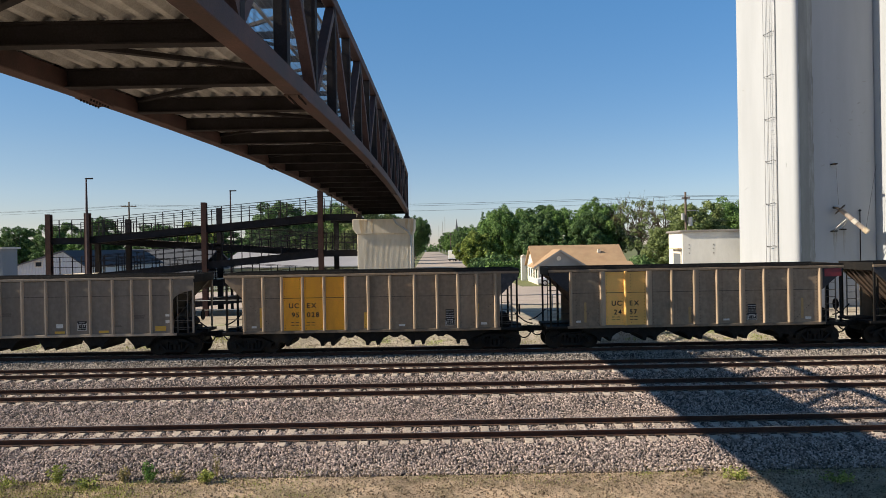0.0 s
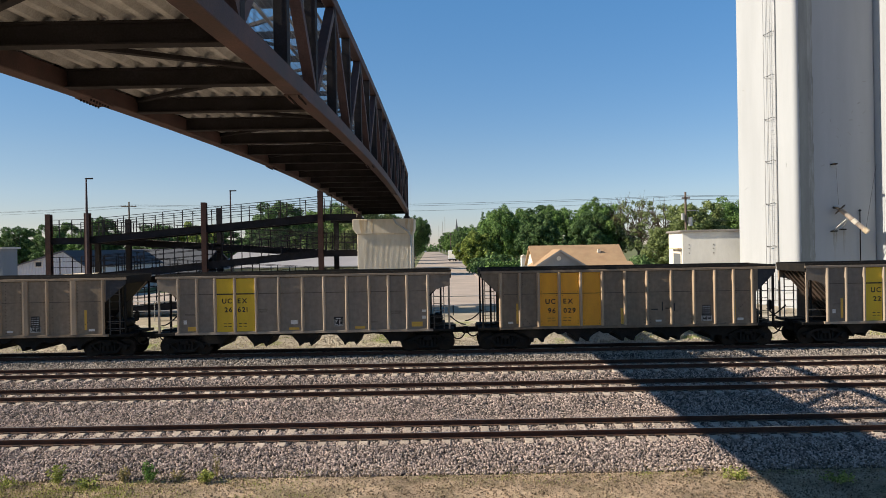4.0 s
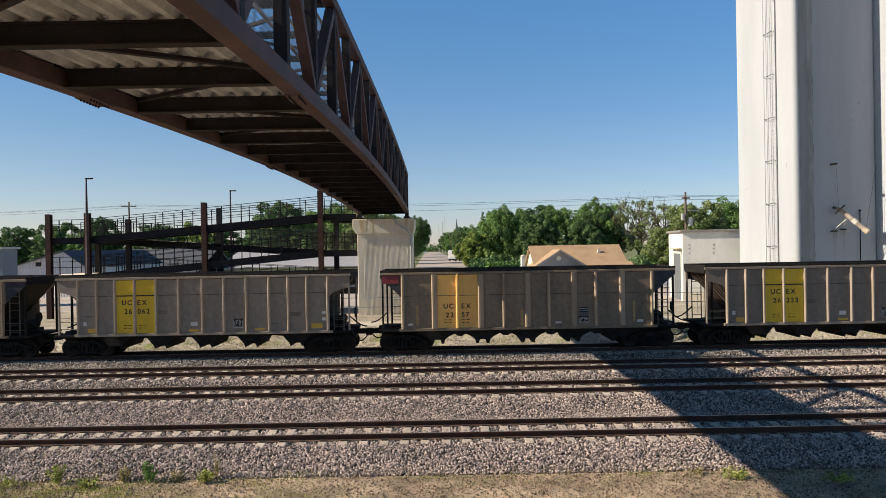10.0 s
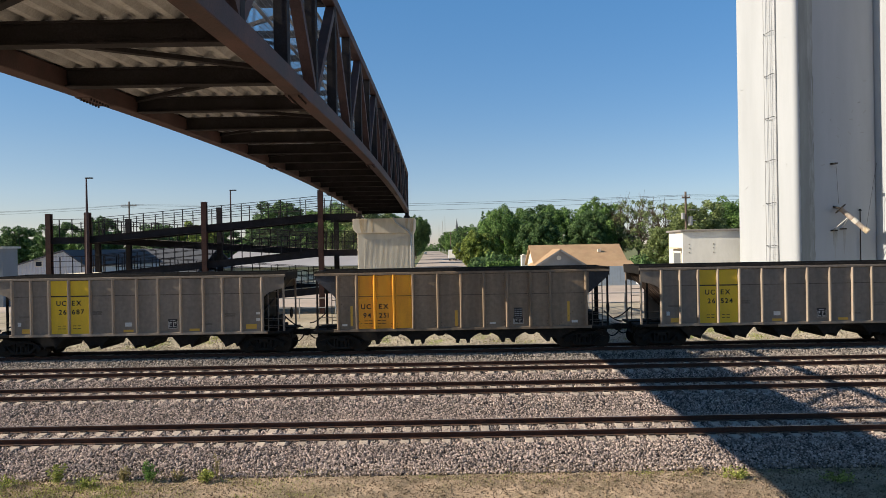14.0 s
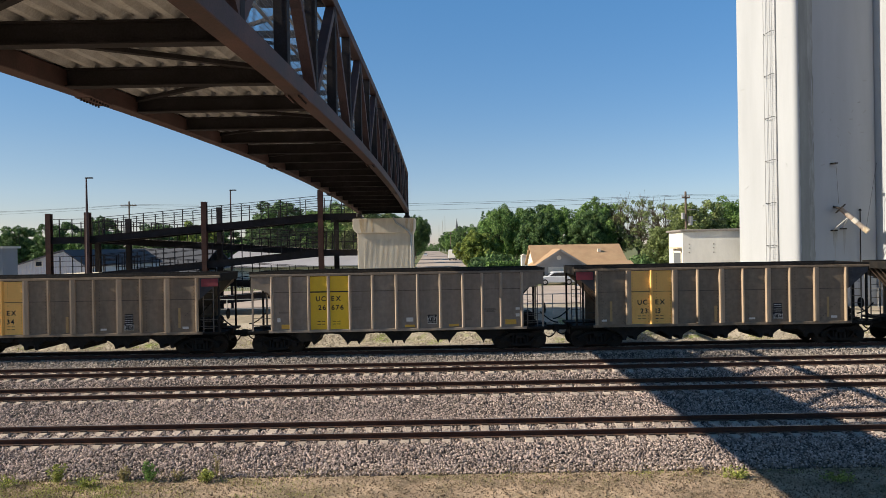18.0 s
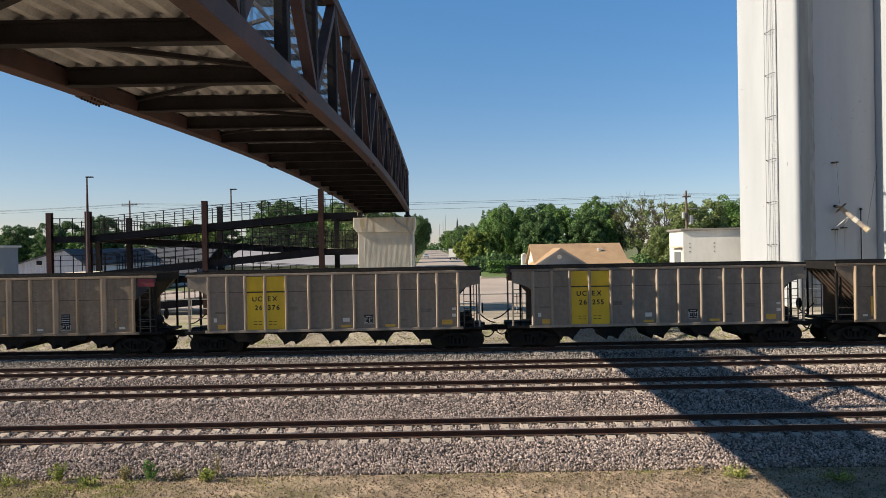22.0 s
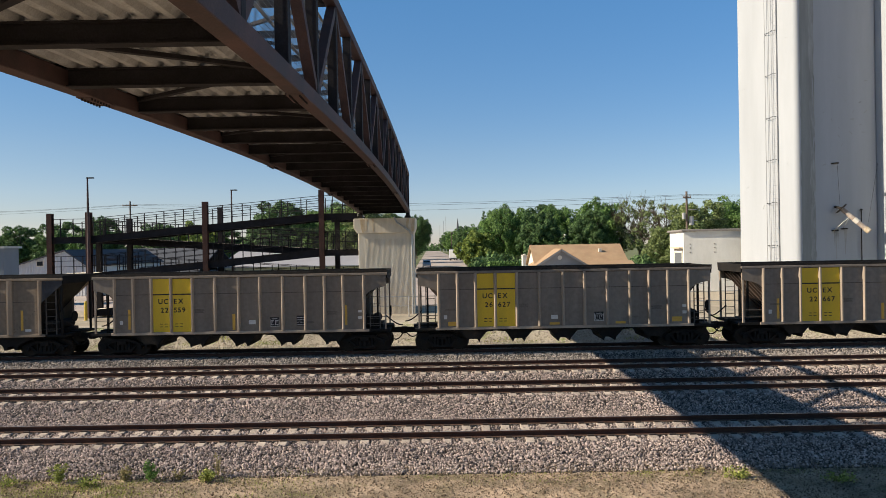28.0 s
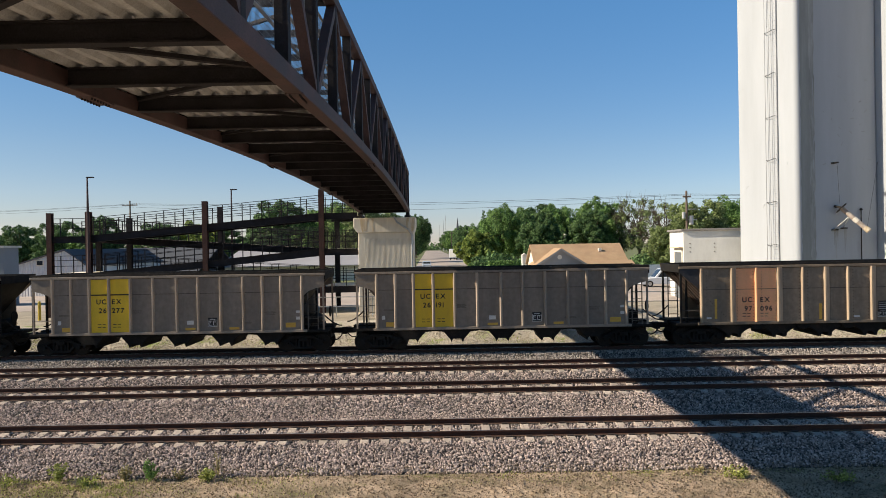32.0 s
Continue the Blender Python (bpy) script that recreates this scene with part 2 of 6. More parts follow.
# ---- shapes ----
class Shape:
    """Collects simple solids into one mesh."""

    def __init__(self):
        self.v, self.f = [], []

    def add(self, verts, faces):
        o = len(self.v)
        self.v += [tuple(p) for p in verts]
        self.f += [tuple(i + o for i in f) for f in faces]
        return self

    def box(self, x0, x1, y0, y1, z0, z1):
        v = [(x, y, z) for z in (z0, z1) for y in (y0, y1) for x in (x0, x1)]
        return self.add(v, [(0, 2, 3, 1), (4, 5, 7, 6), (0, 1, 5, 4), (2, 6, 7, 3), (0, 4, 6, 2), (1, 3, 7, 5)])

    def prism(self, poly, axis, lo, hi):
        """Polygon in the two other axes, drawn out along axis (0 x, 1 y, 2 z)."""
        def at(p, d):
            q = list(p)
            q.insert(axis, d)
            return q
        n = len(poly)
        v = [at(p, lo) for p in poly] + [at(p, hi) for p in poly]
        return self.add(v, [tuple(range(n))[::-1], tuple(range(n, 2 * n))] + [(i, (i + 1) % n, n + (i + 1) % n, n + i) for i in range(n)])

    def beam(self, p, q, w, h, up=(0, 0, 1)):
        """Bar from p to q, w wide and h deep."""
        p, q = Vector(p), Vector(q)
        d = (q - p).normalized()
        side = d.cross(Vector(up))
        side = side.normalized() if side.length > 1e-4 else Vector((1, 0, 0))
        u = side.cross(d)
        v = [e + side * a * w / 2 + u * b * h / 2 for e in (p, q) for a, b in ((-1, -1), (1, -1), (1, 1), (-1, 1))]
        return self.add(v, [(0, 1, 2, 3), (7, 6, 5, 4), (0, 4, 5, 1), (1, 5, 6, 2), (2, 6, 7, 3), (3, 7, 4, 0)])

    def sweep(self, pts, section, up=(0, 0, 1)):
        """One closed section (sideways, upward) carried along a line of points."""
        pts = [Vector(p) for p in pts]
        n, v, f = len(section), [], []
        for i, p in enumerate(pts):
            d = (pts[min(i + 1, len(pts) - 1)] - pts[max(i - 1, 0)]).normalized()
            side = d.cross(Vector(up))
            side = side.normalized() if side.length > 1e-4 else Vector((1, 0, 0))
            u = side.cross(d)
            v += [p + side * a + u * b for a, b in section]
        for i in range(len(pts) - 1):
            f += [(i * n + k, i * n + (k + 1) % n, (i + 1) * n + (k + 1) % n, (i + 1) * n + k) for k in range(n)]
        return self.add(v, f + [tuple(range(n))[::-1], tuple(range((len(pts) - 1) * n, len(pts) * n))])

    def ibeam(self, p, q, w, h, t=0.02, up=(0, 0, 1)):
        a, b, c = w / 2, h / 2, t / 2
        return self.sweep((p, q), [(-a, -b), (a, -b), (a, -b + t), (c, -b + t), (c, b - t), (a, b - t), (a, b), (-a, b), (-a, b - t), (-c, b - t), (-c, -b + t), (-a, -b + t)], up)

    def rod(self, p, q, r, n=8, r2=None):
        p, q = Vector(p), Vector(q)
        d = (q - p).normalized()
        a = d.orthogonal().normalized()
        b = d.cross(a)
        r2 = r if r2 is None else r2
        v = [e + (a * math.cos(2 * math.pi * i / n) + b * math.sin(2 * math.pi * i / n)) * s for e, s in ((p, r), (q, r2)) for i in range(n)]
        return self.add(v, [tuple(range(n))[::-1], tuple(range(n, 2 * n))] + [(i, (i + 1) % n, n + (i + 1) % n, n + i) for i in range(n)])

    def tube(self, pts, r, n=6):
        up = (0, 0, 1) if abs((Vector(pts[-1]) - Vector(pts[0])).normalized().z) < 0.95 else (0, 1, 0)
        return self.sweep(pts, [(r * math.cos(2 * math.pi * k / n), r * math.sin(2 * math.pi * k / n)) for k in range(n)], up)

    def mesh(self, name, material, bevel=0.0, smooth=False):
        me = bpy.data.meshes.new(name)
        me.from_pydata(self.v, [], self.f)
        if bevel:
            bm = bmesh.new()
            bm.from_mesh(me)
            bmesh.ops.bevel(bm, geom=bm.edges[:], offset=bevel, segments=1, affect="EDGES", clamp_overlap=True)
            bm.to_mesh(me)
            bm.free()
        bm = bmesh.new()
        bm.from_mesh(me)
        bmesh.ops.recalc_face_normals(bm, faces=bm.faces[:])
        bm.to_mesh(me)
        bm.free()
        me.materials.append(material)
        if smooth:
            me.polygons.foreach_set("use_smooth", [True] * len(me.polygons))
            me.set_sharp_from_angle(angle=radians(40))
        return me


def part(name, shape, material=None, parent=None, label="", bevel=0.0, m=None, smooth=False):
    """Links a Shape (or a ready mesh) as one mesh object under a thing or a part."""
    data = shape if isinstance(shape, bpy.types.Mesh) else shape.mesh(name, material, bevel, smooth)
    ob = new(name, data)
    if parent:
        ob.parent = parent
    if m is not None:
        ob.matrix_basis = m
    return tagged(ob, label) if label else ob


def thing(name, label, category, m=None, group="", kind=""):
    ob = new(name)
    if m is not None:
        ob.matrix_basis = m
    return tagged(ob, label, category, group, kind)


def solid(name, shape, material, label, category="", group="", kind="", bevel=0.0, m=None, smooth=False):
    """A thing or a piece of the setting that is one mesh."""
    return tagged(part(name, shape, material, None, "", bevel, m, smooth), label, category, group, kind)


# ---- ground and tracks ----
TRACKS = ((22.03, 0.065), (28.3, 0.08), (32.35, 0.235), (37.1, 0.34))   # distance of each centre line, height of its rail heads
FAR_Z = 1.0                                                          # level of the town beyond the line
PROFILE = ((-3000, -0.42), (16.5, -0.38), (18.4, -0.34), (18.75, -0.31), (20.3, -0.175), (23.4, -0.175), (24.6, -0.30), (26.3, -0.16), (29.6, -0.16),
           (30.4, -0.05), (33.6, 0.0), (35.1, 0.02), (35.6, 0.10), (38.7, 0.10), (39.8, -0.05), (41.3, 0.05), (43.0, 0.6), (46, FAR_Z), (5000, FAR_Z))


def ground_z(y):
    for (a, za), (b, zb) in zip(PROFILE, PROFILE[1:]):
        if y <= b:
            return za + (zb - za) * (y - a) / (b - a)
    return FAR_Z


ys = [-3000, -600, -120, -30, -10, 5, 12] + [15 + 0.25 * i for i in range(130)] + [50, 60, 80, 110, 160, 240, 400, 800, 1600, 4000]
xs = [-3000, -800, -300, -120, -60] + [-40 + 2 * i for i in range(41)] + [60, 120, 300, 800, 3000]
gv = [(x, y, ground_z(y) + (0.03 * noise.noise((x * 0.7, y * 0.7, 0)) if 15 < y < 48 else 0)) for y in ys for x in xs]
gf = [(j * len(xs) + i, j * len(xs) + i + 1, (j + 1) * len(xs) + i + 1, (j + 1) * len(xs) + i) for j in range(len(ys) - 1) for i in range(len(xs) - 1)]
gme = bpy.data.meshes.new("ground")
gme.from_pydata(gv, [], gf)
M_GROUND2 = mat("pale_gravel", (0.40, 0.33, 0.25), 0.95, scale=0.5, vary=0.2, bump=0.7, fine=14, second=(0.30, 0.27, 0.20), world_space=True)
M_FARGRASS = mat("far_grass", (0.13, 0.15, 0.05), 0.95, scale=0.08, vary=0.2, bump=0.5, fine=6, second=(0.22, 0.20, 0.10), mixing=0.4, world_space=True)
M_FARGRASS2 = mat("mown_lawn", (0.10, 0.17, 0.04), 0.95, scale=0.5, vary=0.2, bump=0.6, fine=12, second=(0.15, 0.19, 0.06), world_space=True)
M_BANK = mat("gravel_bank_with_thin_grass", (0.42, 0.37, 0.295), 0.95, scale=0.3, vary=0.3, bump=0.8, fine=14, second=(0.22, 0.26, 0.07), mixing=0.42, sharp=0.06, world_space=True)
for m_ in (M_DIRT, M_BEDSHADE, M_GROUND2, M_FARGRASS, M_BANK):
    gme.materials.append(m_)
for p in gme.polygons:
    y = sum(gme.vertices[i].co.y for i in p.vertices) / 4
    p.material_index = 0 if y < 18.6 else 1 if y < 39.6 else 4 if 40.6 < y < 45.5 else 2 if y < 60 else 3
tagged(new("ground", gme), "dirt verge, shade-dark ballast bed and pale gravel beside the tracks", "ground", kind="structure")

# ballast stones, joined
def stones(name, count, x0, x1, y0, y1, size, seed, label, material=None):
    r = np.random.RandomState(seed)
    ico = np.array([(0, 0, 1), (0.9, 0, 0.1), (0.28, 0.85, -0.1), (-0.73, 0.53, 0.15), (-0.73, -0.53, -0.1), (0.28, -0.85, 0.12), (0, 0, -0.8)])
    tri = np.array([(0, 1, 2), (0, 2, 3), (0, 3, 4), (0, 4, 5), (0, 5, 1), (6, 2, 1), (6, 3, 2), (6, 4, 3), (6, 5, 4), (6, 1, 5)])
    y = r.uniform(y0, y1, count)
    x = r.uniform(x0, x1, count) * (y / y1)
    tracks = np.array([t[0] for t in TRACKS])
    near = np.abs(y[:, None] - tracks[None]).min(1)
    z = np.array([ground_z(a) for a in y]) + r.uniform(-0.03, 0.055, count) - np.where(near < 1.2, 0.018, 0.0)
    s = r.uniform(0.6, 1.25, (count, 1, 3)) * size
    a = r.uniform(0, 6.283, count)
    tilt = r.uniform(-0.9, 0.9, count)
    v = ico[None] * s * r.uniform(0.75, 1.2, (count, 7, 1))
    ca, sa, ct, st = np.cos(a)[:, None], np.sin(a)[:, None], np.cos(tilt)[:, None], np.sin(tilt)[:, None]
    vy, vz = v[..., 1] * ct - v[..., 2] * st, v[..., 1] * st + v[..., 2] * ct
    vx, vy = v[..., 0] * ca - vy * sa, v[..., 0] * sa + vy * ca
    co = np.stack([vx + x[:, None], vy + y[:, None], vz + z[:, None]], -1).reshape(-1, 3)
    fa = (tri[None] + 7 * np.arange(count)[:, None, None]).reshape(-1)
    me = bpy.data.meshes.new(name)
    me.vertices.add(len(co))
    me.vertices.foreach_set("co", co.reshape(-1))
    me.loops.add(len(fa))
    me.loops.foreach_set("vertex_index", fa)
    me.polygons.add(len(fa) // 3)
    me.polygons.foreach_set("loop_start", np.arange(0, len(fa), 3))
    me.update(calc_edges=True)
    me.materials.append(material or M_STONE)
    return tagged(new(name, me), label, "ballast", kind="stuff")


stones("ballast_stones", 92000, -18.5, 18.5, 18.5, 25.6, 0.042, 1, "grey and pinkish crushed stone ballast beside the rails")
stones("ballast_stones", 62000, -24, 24, 25.6, 33.4, 0.050, 2, "grey and pinkish crushed stone ballast between the rails")
stones("ballast_stones", 44000, -27, 27, 33.2, 40.4, 0.052, 3, "pale crushed stone ballast under the train", M_STONE2)

M_BANKSTONE = mat("pale_bank_stone", (0.36, 0.315, 0.255), 0.95, scale=0.5, vary=0.2, bump=0.0, spec=0.1, second=(0.50, 0.445, 0.365), island=0.2, world_space=True)
stones("bank_stones", 15000, -29, 29, 40.3, 44.2, 0.05, 7, "pale loose stones on the bank beyond the train", M_BANKSTONE)
M_PEBBLE = mat("tan_pebble", (0.22, 0.165, 0.115), 0.95, scale=0.5, vary=0.2, bump=0.0, spec=0.1, second=(0.36, 0.275, 0.195), island=0.3, world_space=True)
stones("dirt_pebbles", 30000, -13.5, 13.5, 15.2, 19.1, 0.016, 4, "small tan pebbles scattered on the dirt verge", M_PEBBLE)

stones("dirt_pebbles", 6000, -13.5, 13.5, 15.4, 18.9, 0.03, 5, "loose stones strewn on the dirt verge", M_PEBBLE)
M_CLOD = mat("dark_clod", (0.10, 0.075, 0.05), 0.95, scale=0.5, vary=0.2, bump=0.0, spec=0.1, second=(0.20, 0.15, 0.10), island=0.3, world_space=True)
stones("dirt_clods", 4500, -13.5, 13.5, 15.4, 19.0, 0.026, 6, "dark earth clods and litter on the verge", M_CLOD)

# rails: head, web and foot drawn out along the line
RAIL = [(-0.075, -0.178), (0.075, -0.178), (0.075, -0.165), (0.012, -0.145), (0.009, -0.05), (0.036, -0.035), (0.036, -0.004), (0.028, 0), (-0.028, 0), (-0.036, -0.004),
        (-0.036, -0.035), (-0.009, -0.05), (-0.012, -0.145), (-0.075, -0.165)]
tie_mesh = Shape().prism([(-1.29, -0.20), (1.29, -0.20), (1.27, -0.02), (0.98, 0.0), (0.52, 0.0), (0.35, -0.025), (-0.35, -0.025), (-0.52, 0.0), (-0.98, 0.0), (-1.27, -0.02)], 0, -0.13, 0.13).mesh("tie", M_TIE, bevel=0.012)
clip_shape = Shape()
for s in (-0.755, 0.755):
    for e in (-0.11, 0.11):
        clip_shape.box(-0.09, 0.09, s + e - 0.035, s + e + 0.035, 0.0, 0.045)
clip_mesh = clip_shape.mesh("rail_clip", M_CLIP)
for k, (yc, zr) in enumerate(TRACKS):
    half = 0.64 * (yc + 4) + 2.5
    t = thing("railway_track", "steel rails on pale concrete ties in ballast", "railway track", pose(0, yc, zr), "tracks", "structure")
    for s in (-0.755, 0.755):
        part("rail", Shape().prism([(y + s, z) for y, z in RAIL], 0, -60, 60), M_RAIL, t, "rusty brown steel rail")
        # strip along the foot's near edge, its catch of light painted in
        part("rail_foot", Shape().box(-60, 60, s - 0.077, s - 0.03, -0.178, -0.158), M_FOOT, t, "rail foot coloured lighter tan as if catching light")
        part("rail_head", Shape().box(-60, 60, s - 0.022, s + 0.022, 0.0, 0.002), M_POLISH, t, "wheel-polished rail head")
    n = int(half / 0.6096)
    for i in range(-n, n + 1):
        jitter = 0.012 * math.sin(i * 12.9 + k)
        tie = part("tie", tie_mesh, parent=t, m=pose(i * 0.6096 + 0.1 * k + jitter, 0, -0.178, 0, 0, 0.4 * math.sin(i * 7.7 + k)))
        part("rail_clip", clip_mesh, parent=tie)


# ---- footbridge ----
BX0, BX1 = -5.76, -2.174         # outer faces of the two trusses
PANEL = 2.49
BY = [50.46 - PANEL * i for i in range(21)][::-1]


def arch(y):
    """Underside of the bottom chord."""
    return EYE[2] + 2.836 - 0.00104 * (y - 29.95) ** 2


TRUSS_H = 2.88
bridge = thing("footbridge", "arched weathering-steel truss footbridge over the railway tracks", "footbridge", pose(0, 0, 0, 0, 0, 0.226))
CH = 0.28                        # depth of the chords
for x, side in ((BX0 + 0.13, "west"), (BX1 - 0.13, "east")):
    for low in (True, False):
        h, w = (CH, 0.26) if low else (0.24, 0.24)
        o = h / 2 if low else TRUSS_H - h / 2
        part("bottom_chord" if low else "top_chord", Shape().sweep([(x, y, arch(y) + o) for y in BY], [(-w / 2, -h / 2), (w / 2, -h / 2), (w / 2, h / 2), (-w / 2, h / 2)]), M_RUST, bridge, bevel=0.012)
    for y in (BY[4], BY[9], BY[14]):
        zs = arch(y + 1.1)
        part("splice_plate", Shape().box(x - 0.15, x + 0.15, y + 0.75, y + 1.45, zs - 0.02, zs - 0.004), M_RUST, bridge)
        for k in range(7):
            for dx in (-0.08, 0.08):
                part("bolt", Shape().rod((x + dx, y + 0.81 + 0.097 * k, zs - 0.02), (x + dx, y + 0.81 + 0.097 * k, zs - 0.055), 0.016, 6), M_BEAM, bridge)
    for i, y in enumerate(BY):
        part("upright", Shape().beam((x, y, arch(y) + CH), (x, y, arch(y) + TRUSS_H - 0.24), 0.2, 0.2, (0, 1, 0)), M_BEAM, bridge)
    for i, (a, b) in enumerate(zip(BY, BY[1:])):
        lo, hi = (b, a) if i % 2 else (a, b)
        part("diagonal", Shape().beam((x, hi, arch(hi) + CH), (x, lo, arch(lo) + TRUSS_H - 0.24), 0.17, 0.19, (1, 0, 0)), M_RUST, bridge)
for i, y in enumerate(BY):
    z = arch(y)
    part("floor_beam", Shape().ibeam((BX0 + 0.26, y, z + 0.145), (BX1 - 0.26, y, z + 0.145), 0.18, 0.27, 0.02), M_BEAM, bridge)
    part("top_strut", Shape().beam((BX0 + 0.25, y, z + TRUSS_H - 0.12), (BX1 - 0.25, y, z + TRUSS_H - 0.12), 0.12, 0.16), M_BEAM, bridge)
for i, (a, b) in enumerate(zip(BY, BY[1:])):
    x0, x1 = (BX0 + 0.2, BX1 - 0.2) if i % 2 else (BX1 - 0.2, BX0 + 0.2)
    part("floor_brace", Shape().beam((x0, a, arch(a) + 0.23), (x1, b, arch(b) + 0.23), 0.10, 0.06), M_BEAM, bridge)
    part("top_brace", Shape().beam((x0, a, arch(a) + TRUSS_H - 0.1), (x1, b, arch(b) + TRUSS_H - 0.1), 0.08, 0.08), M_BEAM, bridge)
    # ribbed steel pan under the walkway
    s = Shape()
    pts, k = [], 0
    x = BX0 + 0.08
    while x < BX1 - 0.28:
        pts += [(x, 0), (x + 0.05, 0.075), (x + 0.17, 0.075), (x + 0.22, 0)]
        x += 0.305
    n = len(pts)
    v = [(px, y, arch(y) + 0.285 + pz) for y in (a, b) for px, pz in pts]
    s.add(v, [(j, j + 1, n + j + 1, n + j) for j in range(n - 1)])
    s.add([(BX0 + 0.26, a, arch(a) + 0.40), (BX1 - 0.26, a, arch(a) + 0.40), (BX1 - 0.26, b, arch(b) + 0.40), (BX0 + 0.26, b, arch(b) + 0.40)], [(0, 1, 2, 3)])
    part("deck_pan", s, M_DECK, bridge)

# wire mesh and handrails inside both trusses
M_MESH = mat("galvanised_mesh", (0.20, 0.20, 0.20), 0.5, metal=0.5, vary=0.1, bump=0)
for x in (BX0 + 0.34, BX1 - 0.34):
    for a, b in zip(BY, BY[1:]):
        s = Shape()
        for k in range(40):
            y = a + (b - a) * k / 40
            z = arch(y) + 0.45
            s.beam((x, y, z), (x, y, z + 1.9), 0.005, 0.005, (0, 1, 0))
        for k in range(20):
            s.beam((x, a, arch(a) + 0.45 + 0.1 * k), (x, b, arch(b) + 0.45 + 0.1 * k), 0.005, 0.005)
        part("mesh_panel", s, M_MESH, bridge)
        for h in (0.55, 1.0, 1.45, 1.92):
            part("handrail", Shape().rod((x, a, arch(a) + 0.43 + h), (x, b, arch(b) + 0.43 + h), 0.03, 6), M_GALV, bridge)
        part("kick_plate", Shape().beam((x - 0.02, a, arch(a) + 0.53), (x - 0.02, b, arch(b) + 0.53), 0.02, 0.2), M_RUST, bridge)

# ---- pier ----
pier = thing("bridge_pier", "tall ribbed concrete pier with rust-stained cap", "bridge pier")
part("cap", Shape().prism([(-6.2, 7.62), (-1.93, 7.62), (-1.93, 6.95), (-2.04, 6.6), (-5.95, 6.6), (-6.2, 6.95)], 1, 49.0, 51.2), M_PIER, pier, bevel=0.03)
part("shaft", Shape().box(-5.9, -2.07, 49.15, 51.0, 0.6, 6.6), M_PIER, pier, bevel=0.03)
x = -5.45
while x < -2.45:
    part("rib", Shape().prism([(x, 49.15), (x + 0.05, 49.15), (x + 0.042, 49.138), (x + 0.008, 49.138)], 2, 0.6, 6.2), M_PIER, pier)
    x += 0.085

for x0, x1 in ((-5.75, -5.2), (-4.95, -4.75), (-2.6, -2.35), (-2.3, -1.98)):
    part("rust_stain", Shape().prism([(x0, 7.6), (x1, 7.6), (x1 - 0.08, 7.1), (x1 - 0.2 * (x1 - x0), 6.75), (x0 + 0.3 * (x1 - x0), 6.62), (x0 + 0.05, 7.0)], 1, 48.992, 48.998), M_STAIN, pier, "orange rust stain")
part("drain_pipe", Shape().tube([(-3.4, 48.9, 7.7), (-3.2, 48.9, 7.3), (-2.4, 48.95, 6.75), (-2.2, 49.05, 6.4), (-2.2, 49.05, 1.0)], 0.06, 8), M_GALV, pier)
for x in (-5.83, -2.5):
    part("bearing", Shape().box(x - 0.2, x + 0.2, 49.5, 50.5, 7.62, 7.8).box(x - 0.12, x + 0.12, 49.7, 50.6, 7.8, 7.99), M_BLACK, pier)

# ---- ramps ----
ramp = thing("access_ramp", "dark steel switchback ramp with open railings beside the pier", "ramp")
FLIGHTS = ((50.5, -25.4, 6.75, -8.7, 8.1), (53.2, -25.4, 6.75, -8.7, 5.55), (50.5, -25.4, 4.1, -8.7, 5.55), (53.2, -25.4, 4.1, -8.7, 2.9), (50.5, -25.4, 1.5, -8.7, 2.9))


def railing(p, q, parent, n):
    p, q = Vector(p), Vector(q)
    up = Vector((0, 0, 1.25))
    for k in (1.0, 0.74, 0.42):
        part("rail_bar", Shape().beam(p + up * k, q + up * k, 0.036, 0.036), M_BEAM, parent)
    for i in range(n + 1):
        a = p.lerp(q, i / n)
        part("rail_post", Shape().beam(a, a + up, 0.055, 0.055, (0, 1, 0)), M_BEAM, parent)


for y, xa, za, xb, zb in FLIGHTS:
    for dy in (0.0, 2.1):
        part("stringer", Shape().ibeam((xa, y + dy, za - 0.25), (xb, y + dy, zb - 0.25), 0.2, 0.5, 0.03), M_BEAM, ramp)
        railing((xa, y + dy, za), (xb, y + dy, zb), ramp, 12)
    part("ramp_deck", Shape().add([(xa, y, za - 0.02), (xb, y, zb - 0.02), (xb, y + 2.1, zb - 0.02), (xa, y + 2.1, za - 0.02), (xa, y, za - 0.12), (xb, y, zb - 0.12), (xb, y + 2.1, zb - 0.12), (xa, y + 2.1, za - 0.12)],
         [(0, 1, 2, 3), (7, 6, 5, 4), (0, 4, 5, 1), (1, 5, 6, 2), (2, 6, 7, 3), (3, 7, 4, 0)]), M_PIER, ramp)
for xa, xb, z in ((-28.1, -25.4, 6.75), (-28.1, -25.4, 4.1), (-8.7, -6.1, 8.1), (-8.7, -6.1, 5.55), (-8.7, -6.1, 2.9)):
    part("landing", Shape().box(xa, xb, 50.5, 55.3, z - 0.12, z - 0.02), M_PIER, ramp)
    for y in (50.5, 55.3):
        part("stringer", Shape().ibeam((xa, y, z - 0.25), (xb, y, z - 0.25), 0.2, 0.46, 0.03), M_BEAM, ramp)
        railing((xa, y, z), (xb, y, z), ramp, 3)
M_CHAIN = mat("dark_chain_link", (0.05, 0.05, 0.05), 0.7, vary=0.1, bump=0)
